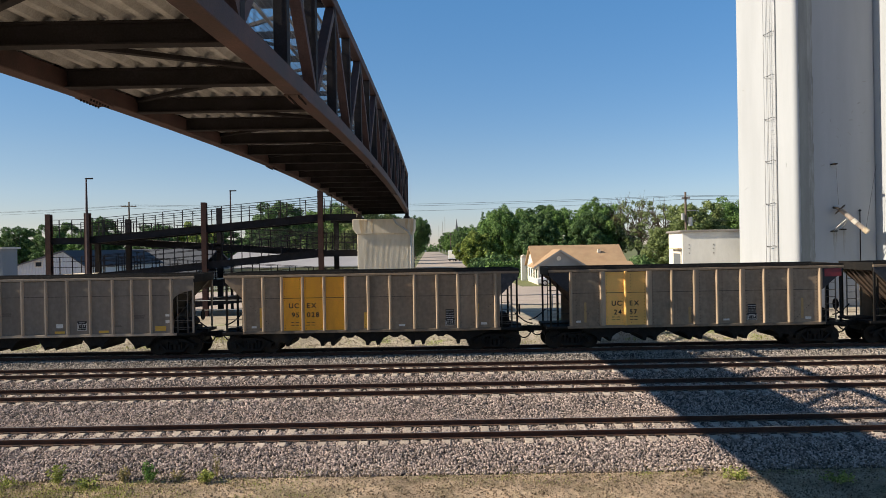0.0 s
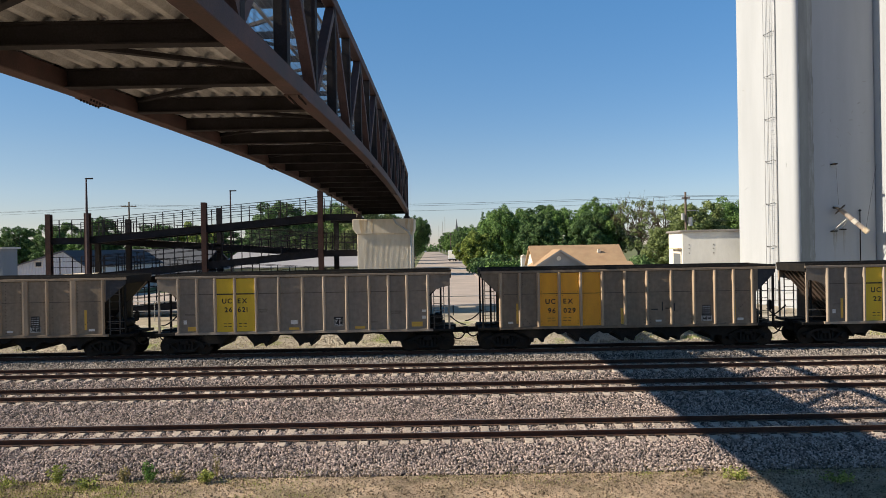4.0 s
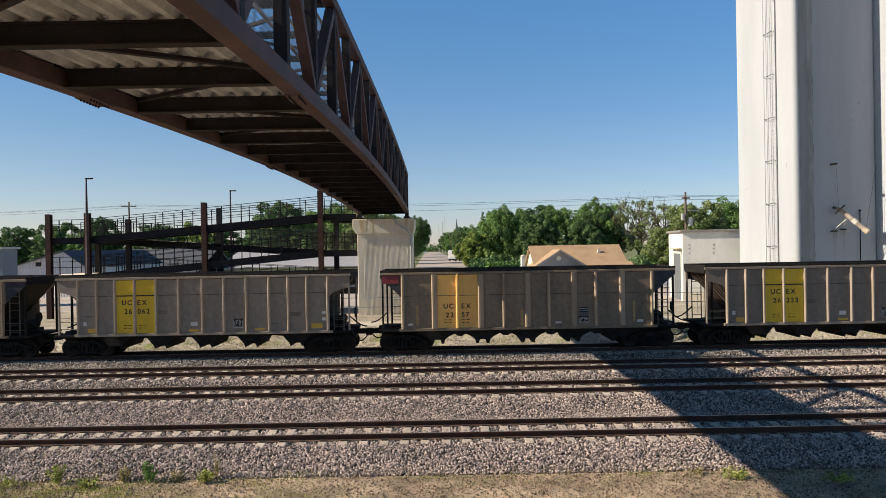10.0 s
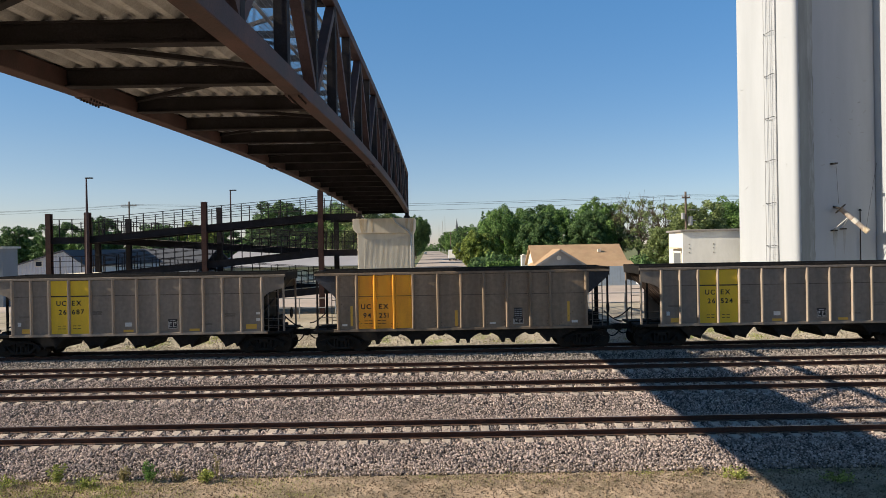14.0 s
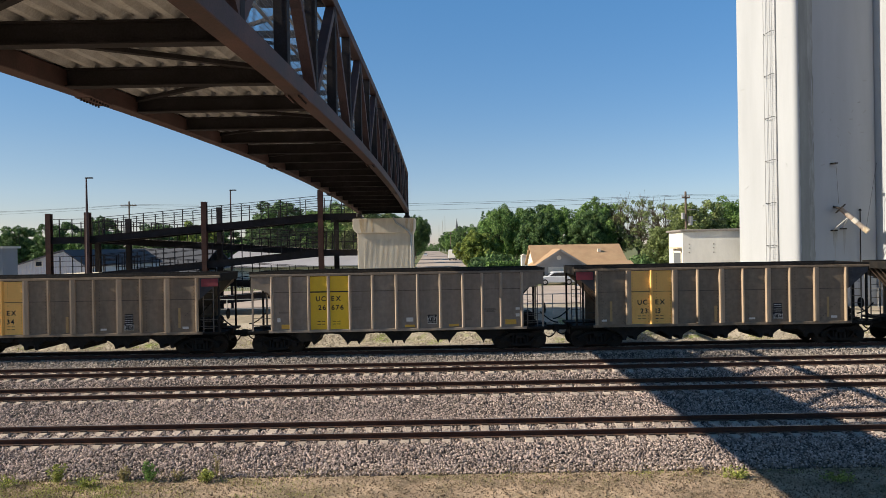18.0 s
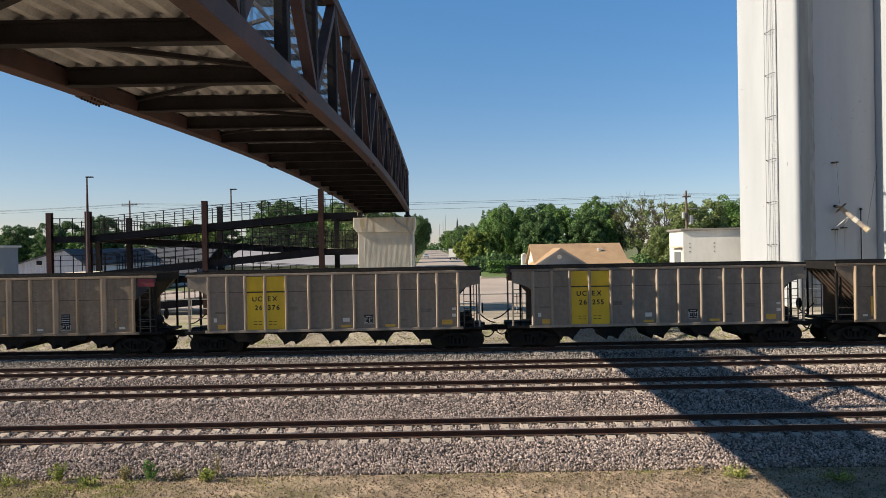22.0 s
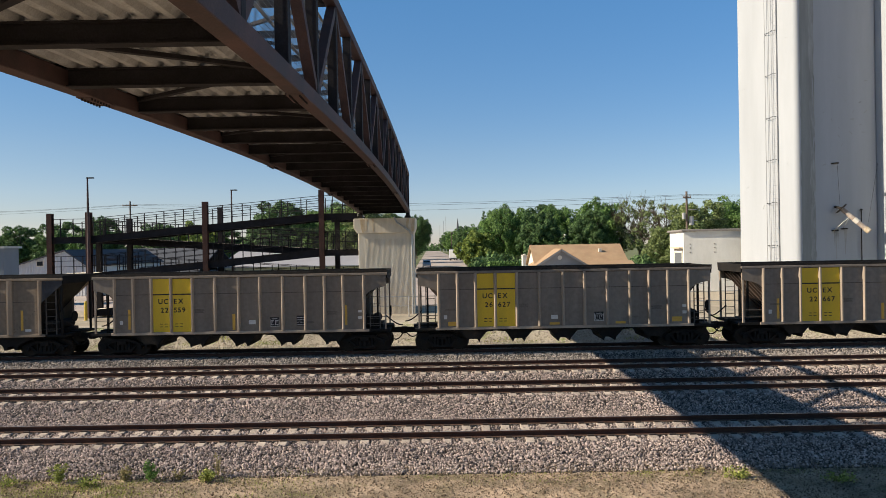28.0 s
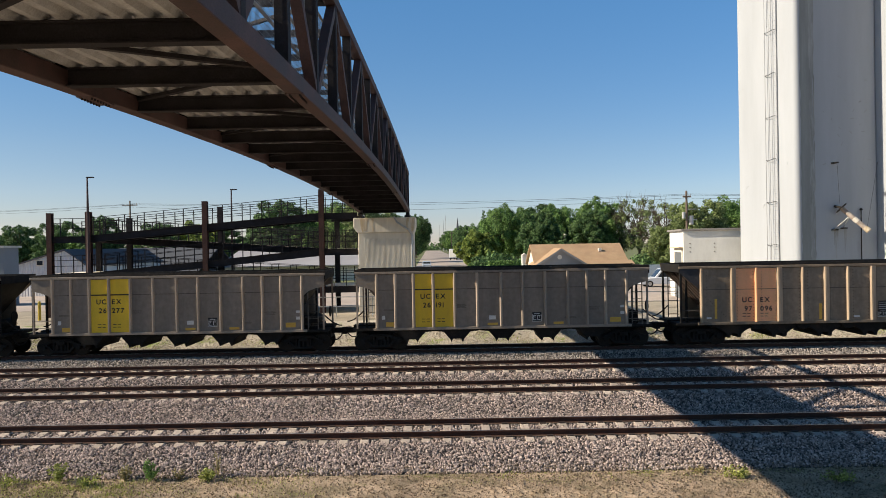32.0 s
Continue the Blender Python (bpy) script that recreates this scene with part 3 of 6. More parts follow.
for x0, x1, y, z in ((-8.7, -6.1, 55.2, 5.55), (-15.0, -8.7, 55.2, 5.75)):
    s = Shape()
    for k in range(int((x1 - x0) / 0.09) + 1):
        s.beam((x0 + 0.09 * k, y, z), (x0 + 0.09 * k, y, z + 1.5), 0.012, 0.012, (0, 1, 0))
    for k in range(17):
        s.beam((x0, y, z + 0.09 * k), (x1, y, z + 0.09 * k), 0.012, 0.012)
    part("mesh_panel", s, M_CHAIN, ramp, "dark chain-link panel")
for x, y, top in ((-27.85, 50.35, 8.4), (-25.1, 50.35, 8.45), (-16.85, 50.35, 9.05), (-8.62, 50.35, 9.75), (-26.9, 55.5, 6.6), (-24.5, 55.5, 8.2), (-17.4, 55.5, 8.95), (-8.3, 55.5, 8.2)):
    part("column", Shape().ibeam((x, y, 0.8), (x, y, top), 0.36, 0.36, 0.03, (0, 1, 0)), M_COLUMN if y < 55 else M_BEAM, ramp)
for x, y, top, r0 in ((-24.95, 50.3, 10.85, 0.2), (-16.55, 56, 10.3, 0.12)):
    lamp = thing("lamp_post", "slim dark tapered lamp post with flat head above the ramp", "street lamp", pose(x, y, 0.9))
    part("pole", Shape().rod((0, -0.35, 0), (0, -0.35, top - 0.9), r0, 8, 0.05), M_RUST, lamp)
    part("lamp_head", Shape().box(-0.05, 0.45, -0.47, -0.23, top - 0.95, top - 0.87), M_BEAM, lamp, bevel=0.02)

# ---- grain silos and white building ----
PHI = radians(10)
CORNER = Vector((23.98, 48.25, 0.0))


def on_tower(u, v, z):
    """u along the front from the near corner, v back along the lit side (negative: out from the front)."""
    return (CORNER.x + u * math.cos(PHI) - v * math.sin(PHI), CORNER.y + u * math.sin(PHI) + v * math.cos(PHI), z)


tower = thing("grain_elevator", "tall white painted concrete grain elevator with water stains", "grain elevator")
outline, RC = [], 0.3
for k in range(9):
    a = radians(180 + 90 * k / 8)
    outline.append((RC + RC * math.cos(a), RC + RC * math.sin(a)))
outline += [(1.28, 0.0), (1.30, 0.05), (6.15, 0.05), (6.25, 0.15), (6.25, 6.6), (6.15, 6.7), (0.1, 6.7), (0.0, 6.6)]
part("wall", Shape().prism([on_tower(u, v, 0)[:2] for u, v in outline], 2, 0.8, 38), M_SILO, tower, smooth=True)
part("roof_slab", Shape().prism([on_tower(u, v, 0)[:2] for u, v in ((-0.1, -0.1), (6.35, -0.1), (6.35, 6.8), (-0.1, 6.8))], 2, 38, 38.4), M_PIER, tower)
shaft = thing("elevator_shaft", "white painted concrete elevator shaft beside the tower", "grain elevator")
part("wall", Shape().prism([on_tower(u, v, 0)[:2] for u, v in ((6.27, -2.0), (6.33, -2.4), (6.6, -2.7), (7.0, -2.8), (13, -2.8), (13, 7), (6.27, 7))], 2, 0.8, 42), M_SILO, shaft, smooth=True)
for z, dz in ((5.9, -0.7), (4.4, -0.1)):
    part("conveyor_strut", Shape().rod(on_tower(6.2, -1.0, z), on_tower(6.0, -2.6, z + dz), 0.07, 8), M_GALV, shaft)
M_DOOR = mat("dark_grey_roller_door", (0.13, 0.14, 0.145), 0.7, vary=0.1)
M_COPING = mat("grey_coping", (0.24, 0.22, 0.20), 0.85, vary=0.15)
shed = thing("white_building", "low white stucco building with flat roof against the silo", "building", pose(18.92, 56.2, 0, 0, 0, -7))
part("wall", Shape().box(0, 5.2, 0.0, 5.6, 0.8, 6.45), M_WHITE, shed)
part("roof", Shape().box(-0.2, 5.2, -0.2, 5.8, 6.45, 6.61), M_COPING, shed, bevel=0.02)
part("door_frame", Shape().box(-0.05, 0.0, 0.35, 0.6, 1.0, 4.9).box(-0.05, 0.0, 3.4, 3.65, 1.0, 4.9).box(-0.05, 0.0, 0.35, 3.65, 4.75, 5.0), M_CREAM, shed)
part("roller_door", Shape().box(-0.02, 0.0, 0.6, 3.4, 1.0, 4.75), M_DOOR, shed, "grey roller door")
part("door_canopy", Shape().box(-0.35, 0.0, 0.2, 3.8, 5.1, 5.2), M_STAIN, shed)
part("plinth", Shape().box(-0.04, 5.2, -0.04, 0.0, 0.8, 1.75), M_PIER, shed, "grey concrete plinth")
for x in (0.45, 2.3):
    for z in (4.75, 5.1, 5.4):
        part("wall_fixing", Shape().box(x, x + 0.10, -0.025, 0.0, z, z + 0.08), M_COPING, shed)

# ladder with safety hoops, brackets, spout and streaks on the elevator
LV = 2.52
ladder = part("ladder", Shape().rod(on_tower(-0.08, LV - 0.62, 1.2), on_tower(-0.08, LV - 0.62, 37), 0.045, 8), M_GALV, tower, "thin steel ladder with side hoops")
for v in (LV - 0.45, LV + 0.05, LV + 0.5):
    part("stile", Shape().rod(on_tower(-0.2, v, 1.2), on_tower(-0.2, v, 37), 0.02, 6), M_GALV, ladder)
for k in range(118):
    part("rung", Shape().rod(on_tower(-0.2, LV - 0.45, 1.4 + 0.305 * k), on_tower(-0.2, LV + 0.05, 1.4 + 0.305 * k), 0.011, 5), M_GALV, ladder)
for k in range(12):
    z = 2.2 + 3.03 * k
    part("hoop", Shape().tube([on_tower(0.0, LV - 0.62, z - 0.05), on_tower(-0.2, LV - 0.45, z + 0.08), on_tower(-0.22, LV + 0.05, z), on_tower(-0.2, LV + 0.5, z + 0.05), on_tower(0.0, LV + 0.6, z - 0.02)], 0.02), M_BEAM, ladder)
M_SPOUT = mat("weathered_beige_pipe", (0.36, 0.28, 0.22), 0.8, scale=3, vary=0.25, second=(0.48, 0.40, 0.33))
M_STAIN4 = mat("faint_water_stain", (0.30, 0.305, 0.30), 0.9, scale=1.3, vary=0.12, streak=0.3, second=(0.38, 0.385, 0.38), mixing=0.6, sharp=0.3, world_space=True)
rs = random.Random(3)


def streak(u, z0, z1, w, material, v=0.046):
    """A ragged stain on the front, a few millimetres proud, narrowing downwards."""
    n = 14
    left, right = [], []
    for i in range(n + 1):
        f = i / n
        half = w * (1 - 0.75 * f) * rs.uniform(0.6, 1.1)
        left.append(on_tower(u - half, v, z1 + (z0 - z1) * f))
        right.append(on_tower(u + half, v, z1 + (z0 - z1) * f))
    part("water_stain", Shape().add(left + right, [(i, i + 1, n + 2 + i, n + 1 + i) for i in range(n)]), material, tower)


n = 90
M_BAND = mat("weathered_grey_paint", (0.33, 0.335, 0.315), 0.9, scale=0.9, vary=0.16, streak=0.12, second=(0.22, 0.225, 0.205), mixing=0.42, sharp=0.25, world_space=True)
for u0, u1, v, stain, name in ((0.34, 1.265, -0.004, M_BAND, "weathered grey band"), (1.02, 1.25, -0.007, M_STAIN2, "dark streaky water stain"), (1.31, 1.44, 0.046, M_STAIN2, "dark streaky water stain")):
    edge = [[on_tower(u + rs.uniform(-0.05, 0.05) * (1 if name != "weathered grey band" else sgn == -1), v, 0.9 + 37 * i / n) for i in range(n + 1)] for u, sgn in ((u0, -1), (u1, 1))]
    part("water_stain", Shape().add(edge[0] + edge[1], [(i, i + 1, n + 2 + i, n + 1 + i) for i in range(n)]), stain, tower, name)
for u, z0, z1, w in ((2.95, 4.3, 6.35, 0.09), (3.1, 5.0, 6.35, 0.06), (3.65, 4.6, 6.4, 0.08), (3.75, 5.3, 6.4, 0.05), (2.84, 5.2, 6.2, 0.05)):
    streak(u, z0, z1, w, M_STAIN2)
for k in range(26):
    u, z = rs.uniform(1.9, 5.9), rs.uniform(9.5, 17)
    part("scuff_mark", Shape().beam(on_tower(u, 0.045, z), on_tower(u + rs.uniform(-0.3, 0.3), 0.045, z + rs.uniform(-0.12, 0.25)), 0.004, rs.uniform(0.03, 0.09)), M_STAIN4, tower)
for k in range(12):
    v0, z = rs.uniform(0.5, 5.8), rs.uniform(3, 26)
    part("scuff_mark", Shape().beam(on_tower(-0.002, v0, z), on_tower(-0.002, v0 + rs.uniform(-0.5, 0.5), z + rs.uniform(-0.3, 0.3)), 0.03, 0.004), M_STAIN4, tower)
spout = thing("grain_spout", "beige loading spout hung on cables from the elevator wall", "grain spout")
A, Bq = on_tower(3.02, -0.46, 7.68), on_tower(4.08, -1.45, 6.22)
mid1, mid2 = Vector(A).lerp(Vector(Bq), 0.35), Vector(A).lerp(Vector(Bq), 0.68)
along = (Vector(Bq) - Vector(A)).normalized()
part("flange", Shape().rod(Vector(A) - along * 0.06, Vector(A), 0.42, 24), M_BLACK, spout)
part("elbow", Shape().tube([on_tower(2.9, 0.06, 7.85), on_tower(2.9, -0.2, 7.8), on_tower(2.98, -0.42, 7.72)], 0.08, 10), M_BLACK, spout)
part("pipe", Shape().tube([A, mid1, mid2, Bq], 0.155, 12), M_SPOUT, spout, "weathered beige pipe", smooth=True)
part("collar", Shape().rod(mid1.lerp(mid2, 0.4), mid1.lerp(mid2, 0.9), 0.175, 12), M_CREAM, spout)
part("nozzle", Shape().rod(mid2.lerp(Vector(Bq), 0.8), Vector(Bq) + Vector((0.08, -0.12, -0.12)), 0.185, 14), M_STAIN, spout)
for u, z in ((2.76, 6.24), (3.46, 6.35)):
    part("prop", Shape().rod(on_tower(u, 0, z), mid1, 0.03, 6), M_GALV, spout)
    part("bracket", Shape().prism([on_tower(uu, vv, 0)[:2] for uu, vv in ((u - 0.14, 0.06), (u + 0.14, 0.06), (u + 0.14, -0.3), (u - 0.14, -0.3))], 2, z - 0.05, z + 0.03), M_BLACK, spout)
part("bracket", Shape().prism([on_tower(uu, vv, 0)[:2] for uu, vv in ((2.81 - 0.14, 0.06), (2.81 + 0.14, 0.06), (2.81 + 0.1, -0.4), (2.81 - 0.1, -0.4))], 2, 10.81 - 0.05, 10.81 + 0.04), M_BLACK, spout)
part("cable", Shape().rod(on_tower(2.81, -0.33, 10.81), on_tower(2.98, -0.33, 8.0), 0.011, 5), M_WIRE, spout)
part("cable", Shape().rod(on_tower(6.2, -0.05, 10.86), Bq, 0.011, 5), M_WIRE, spout)
pipe = thing("vent_pipe", "thin dark vent pipe with cap on the elevator wall", "vent pipe")
part("pipe", Shape().rod(on_tower(4.85, -0.05, 1.2), on_tower(4.85, -0.05, 7.58), 0.035, 8), M_BLACK, pipe)
part("cap", Shape().rod(on_tower(4.85, -0.05, 7.58), on_tower(4.85, -0.05, 7.58 + 0.12), 0.12, 10, 0.04), M_BLACK, pipe)

# ---- tan-roofed house ----
house = thing("house", "small grey house with tan shingle roof and gabled front", "house")
part("wall", Shape().prism([(85, 0.8), (93, 0.8), (93, 3.25), (89, 5.3), (85, 3.25)], 0, 11.0, 21.4), M_CREAM, house)
part("roof", Shape().prism([(84.3, 2.98), (89, 5.42), (93.7, 2.98), (93.7, 3.14), (89, 5.58), (84.3, 3.14)], 0, 10.7, 22.0), M_SHINGLE, house, "tan shingle roof", bevel=0.01)
part("front_wall", Shape().box(16.2, 21.4, 84.9, 85.0, 0.8, 3.2), M_GREYSIDING, house)
part("porch_roof", Shape().prism([(82.6, 2.75), (85.0, 3.45), (85.0, 3.56), (82.6, 2.87)], 0, 16.0, 22.4), M_SHINGLE, house)
part("gable_wall", Shape().prism([(11.1, 0.8), (16.3, 0.8), (16.3, 3.2), (13.6, 4.82), (11.1, 3.25)], 1, 82.8, 85.5), M_GREYSIDING, house, "grey siding gable front")
part("side_wall", Shape().box(11.02, 11.1, 82.8, 85.6, 0.8, 3.2), M_CREAM, house)
part("gable_roof", Shape().prism([(10.5, 3.0), (13.6, 4.96), (16.75, 3.0), (16.75, 3.14), (13.6, 5.10), (10.5, 3.14)], 1, 82.4, 88.5), M_SHINGLE, house, bevel=0.01)
for sx, x0, x1 in ((1, 10.5, 13.6), (-1, 16.75, 13.6)):
    part("bargeboard", Shape().beam((x0, 82.38, 2.98), (x1, 82.38, 4.94), 0.04, 0.2), M_GREYSIDING, house)
part("round_vent", Shape().rod((13.45, 82.8, 4.05), (13.45, 82.76, 4.05), 0.26, 20), M_CREAM, house, "round white gable vent")
part("roof_vent", Shape().box(18.9, 19.25, 87.0, 87.4, 4.6, 5.0), M_CREAM, house)
for k in range(3):
    part("window", Shape().box(10.99, 11.01, 85.9 + 2.3 * k, 86.9 + 2.3 * k, 1.7, 2.8), M_GLASS, house)
part("window", Shape().box(10.99, 11.01, 83.5, 84.6, 1.7, 2.8), M_GLASS, house)
part("garage_door", Shape().box(12.2, 15.2, 82.76, 82.8, 1.0, 3.0), M_CREAM, house)
solid("road", Shape().prism([(-4.3, 60), (9.2, 60), (-4.5, 700), (-17.5, 700)], 2, FAR_Z, FAR_Z + 0.02), M_ROAD, "pale concrete street running away between trees", "road", kind="structure")
solid("road", Shape().box(-90, 90, 56, 80, FAR_Z - 0.1, FAR_Z + 0.012), M_ROAD, "pale concrete street along the railway", "road", kind="structure")


# ---- trees ----
def leaf_mesh(name, material, blobs, count, size, seed, squash=1.0):
    """Many small leaf clumps round the surfaces of several uneven masses."""
    r = np.random.RandomState(seed)
    wts = np.array([b[3] ** 2 for b in blobs])
    pick = r.choice(len(blobs), count, p=wts / wts.sum())
    B = np.array(blobs)[pick]
    d = r.normal(size=(count, 3))
    d /= np.linalg.norm(d, axis=1)[:, None]
    rad = B[:, 3] * (1 - 0.45 * r.uniform(0, 1, count) ** 2) * r.uniform(0.85, 1.15, count)
    c = B[:, :3] + d * rad[:, None] * np.array([1, 1, squash])
    u = r.normal(size=(count, 3))
    u = u - 0.5 * d * (u * d).sum(1)[:, None]
    u /= np.linalg.norm(u, axis=1)[:, None]
    v = np.cross(u, d + 0.5 * r.normal(size=(count, 3)))
    v /= np.linalg.norm(v, axis=1)[:, None]
    s = size * r.uniform(0.5, 1.3, count)[:, None]
    co = np.stack([c - u * s, c + v * s * 0.6, c + u * s * 1.1, c - v * s * 0.55], 1).reshape(-1, 3)
    me = bpy.data.meshes.new(name)
    me.vertices.add(len(co))
    me.vertices.foreach_set("co", co.reshape(-1))
    me.loops.add(count * 4)
    me.loops.foreach_set("vertex_index", np.arange(count * 4))
    me.polygons.add(count)
    me.polygons.foreach_set("loop_start", np.arange(0, count * 4, 4))
    me.update(calc_edges=True)
    me.materials.append(material)
    return me


def make_tree(label, material, h, w, seed, leaves=7000, bare=False, conical=False, low=0.0, size=0.2):
    """Tapered trunk, limbs to every clump, and a crown of many small clumps on an uneven outline."""
    r = random.Random(seed)
    t = thing("tree", label, "tree")
    s = Shape()
    s.rod((0, 0, 0), (0.1, 0, h * 0.5), 0.028 * h, 8, 0.014 * h)
    blobs = []
    count = 30 if conical else 46 if bare else 120
    for k in range(count):
        a = k * 2.39996 + r.uniform(-0.4, 0.4)
        if conical:
            f = 0.10 + 0.86 * k / (count - 1)
            rr = (1 - f) * w * 0.5
            b = (rr * 0.6 * math.cos(a), rr * 0.6 * math.sin(a), h * f, max(0.3, rr * 0.6))
        else:
            f = 1 - 2 * (k + 0.5) / count
            ring = math.sqrt(1 - f * f)
            d = Vector((ring * math.cos(a), ring * math.sin(a), f))
            lobe = 0.86 + 0.42 * noise.noise(d * 1.7 + Vector((seed, 0, 0))) + r.uniform(-0.08, 0.06)
            lobe *= 1 if k % 4 else r.uniform(0.45, 0.75)
            base = max(0.02, low)
            rise = h * (1 - base) / 2
            rad = r.uniform(0.05, 0.10) * w
            b = (d.x * lobe * w * 0.55, d.y * lobe * w * 0.55, h * base + rise * (1 + d.z * lobe * (1.0 if d.z > 0 else 0.85)) - rad * 0.4, rad)
        blobs.append(b)
        if k % 2 == 0:
            start = Vector((0.05, 0, h * r.uniform(0.18, 0.45)))
            end = Vector(b[:3])
            mid = start.lerp(end, 0.5) + Vector((0, 0, 0.04 * h))
            s.rod(start, mid, 0.010 * h, 6, 0.006 * h).rod(mid, end, 0.006 * h, 6, 0.002 * h)
            if bare:
                for q in range(16):
                    tip = end + Vector((r.uniform(-1, 1), r.uniform(-1, 1), r.uniform(0.1, 1.3))) * w * 0.2
                    s.rod(end.lerp(mid, r.uniform(0, 0.8)), tip, 0.003 * h, 4, 0.001 * h)
    if not conical and not bare:
        blobs.append((0, 0, h * 0.5, 0.27 * w))
        blobs.append((-0.08 * w, 0, h * 0.68, 0.22 * w))
    part("trunk", s, M_BARK, t)
    part("crown", leaf_mesh("crown", material, blobs, leaves, size, seed), parent=t)
    return t


TREES = (("broad green deciduous tree in full summer leaf", M_LEAF, 15, 13, 11), ("dark green dense deciduous tree", M_LEAF2, 14, 10, 12), ("young yellow-green tree beside the street", M_LEAF3, 9, 8, 13),
         ("dusty olive tree with thin crown", M_LEAF4, 13, 11, 14), ("narrow dark spruce among the trees", M_LEAF2, 14, 6, 15), ("half-bare tree with grey dead limbs", M_LEAF4, 14, 9, 16),
         ("street tree with raised dark green crown", M_LEAF2, 14, 11, 17))
PROTO = [make_tree(l, m_, h, w, sd, conical="spruce" in l, bare="bare" in l, low=0.4 if "raised" in l else 0.0, leaves=3600 if "bare" in l else 9000 if "spruce" in l else 30000) for l, m_, h, w, sd in TREES]
used = set()


def plant(kind, x, y, h, turn=0.0, wide=1.0):
    """One tree of a kind, h metres tall."""
    s = h / TREES[kind][2]
    src = PROTO[kind]
    m = pose(x, y, FAR_Z - 0.05, 0, 0, turn)
    t = src if kind not in used else copy_thing(src, m)
    used.add(kind)
    t.matrix_basis = m
    t.scale = (s * wide * 1.3, s * wide * 1.3, s)
    return t


# kind, place, height, turn and breadth of each tree
GROVE = ((1, 23, 178, 15, 60, 1.0), (0, 18, 172, 13.5, 250, 0.8), (0, 29, 180, 15, 90, 0.8), (1, 20, 150, 12, 130, 0.8), (0, 26, 168, 14.2, 200, 0.6), (0, 37, 168, 15.8, 200, 0.7),
          (1, 33, 160, 12.5, 30, 0.8), (5, 41, 165, 15.6, 10, 0.6), (5, 44, 160, 16.5, 40, 0.6), (5, 43.5, 140, 14, 0, 0.8), (3, 43.5, 122, 12.2, 70, 0.85), (0, 53, 130, 13.2, 80, 0.9),
          (3, 62, 130, 13.5, 150, 0.8), (0, 57, 128, 12.6, 30, 0.6), (3, 39.5, 125, 8, 60, 0.9), (4, 16.5, 98, 6.6, 0, 1.2))
AVENUE_NEAR = ((0, 13, 165, 14.5, 0, 0.62), (2, 6.7, 138, 7.6, 0, 0.85), (1, 11.5, 200, 11, 20, 0.6), (0, 11.5, 250, 12.5, 100, 0.7), (1, 9.5, 320, 14, 0, 0.8), (4, 12.2, 215, 15.5, 0, 0.8),
          (0, 7.5, 410, 15, 60, 0.9), (1, 4, 540, 16, 0, 1.0), (1, -14, 200, 14, 0, 0.8), (0, -13.2, 250, 15, 0, 0.8), (1, -15, 320, 15, 0, 0.8))
AVENUE_FAR = ((0, -17.5, 420, 15, 0, 0.9), (1, -21, 560, 17, 0, 1.0), (1, -13, 160, 13, 70, 0.6), (6, -6.2, 150, 11.6, 150, 0.6), (6, -9.5, 205, 12.5, 50, 0.6), (6, -10.6, 275, 14, 10, 0.65),
          (6, -13.6, 345, 14, 80, 0.7), (6, -15, 440, 15, 20, 0.8), (6, -17.5, 550, 16, 60, 0.8), (0, -19.5, 122, 12.8, 30, 0.85), (3, -13.5, 118, 12.6, 0, 0.8))
TREES_BEHIND_RAMP = ((1, -82, 138, 10.3, 0, 0.95), (1, -94, 150, 9, 0, 0.8), (1, -57.5, 120, 11, 0, 0.7), (1, -47, 118, 9.5, 0, 1.0), (1, -63, 130, 9, 40, 1.0), (1, -27.5, 120, 13, 0, 0.95),
          (1, -40, 128, 9, 0, 1.2), (2, -40, 118, 9.3, 90, 0.7), (0, -33, 140, 10, 0, 1.2), (1, -52, 140, 8.5, 0, 1.3), (1, -67.5, 125, 10.4, 120, 0.8), (0, -62, 124, 9.2, 70, 0.8))
for row in GROVE + AVENUE_NEAR + AVENUE_FAR + TREES_BEHIND_RAMP:
    plant(*row)


# ---- town beyond the line ----
M_BLUEWALL = mat("slate_blue_metal_wall", (0.16, 0.19, 0.22), 0.7, scale=0.8, vary=0.1, streak=0.2)
M_WHITEMETAL = corrugated("white_ribbed_metal", (0.62, 0.63, 0.64), 0.3, "X", vary=0.06, rough=0.55)
M_PALEROOF = mat("pale_metal_roof", (0.34, 0.33, 0.345), 0.7, scale=0.4, vary=0.1, streak=0.3)
M_GREYROOF = mat("grey_metal_roof", (0.07, 0.075, 0.088), 0.85, metal=0.0, scale=0.5, vary=0.12)
M_CARSILVER = mat("silver_blue_car_paint", (0.42, 0.47, 0.56), 0.3, vary=0.04, bump=0)
M_CARWHITE = mat("white_car_paint", (0.72, 0.74, 0.77), 0.25, vary=0.04, bump=0)
M_CHROME = mat("bright_metal", (0.6, 0.6, 0.6), 0.3, metal=0.9, vary=0.1, bump=0)
M_TAIL = mat("red_lens", (0.4, 0.02, 0.02), 0.3, vary=0.1, bump=0)
M_HEAD = mat("clear_lens", (0.7, 0.7, 0.68), 0.15, vary=0.05, bump=0)
M_FENCE = mat("pale_blue_fence", (0.42, 0.50, 0.56), 0.8, vary=0.08)
M_YELLOWPOST = mat("yellow_post_paint", (0.62, 0.44, 0.05), 0.6, vary=0.12)

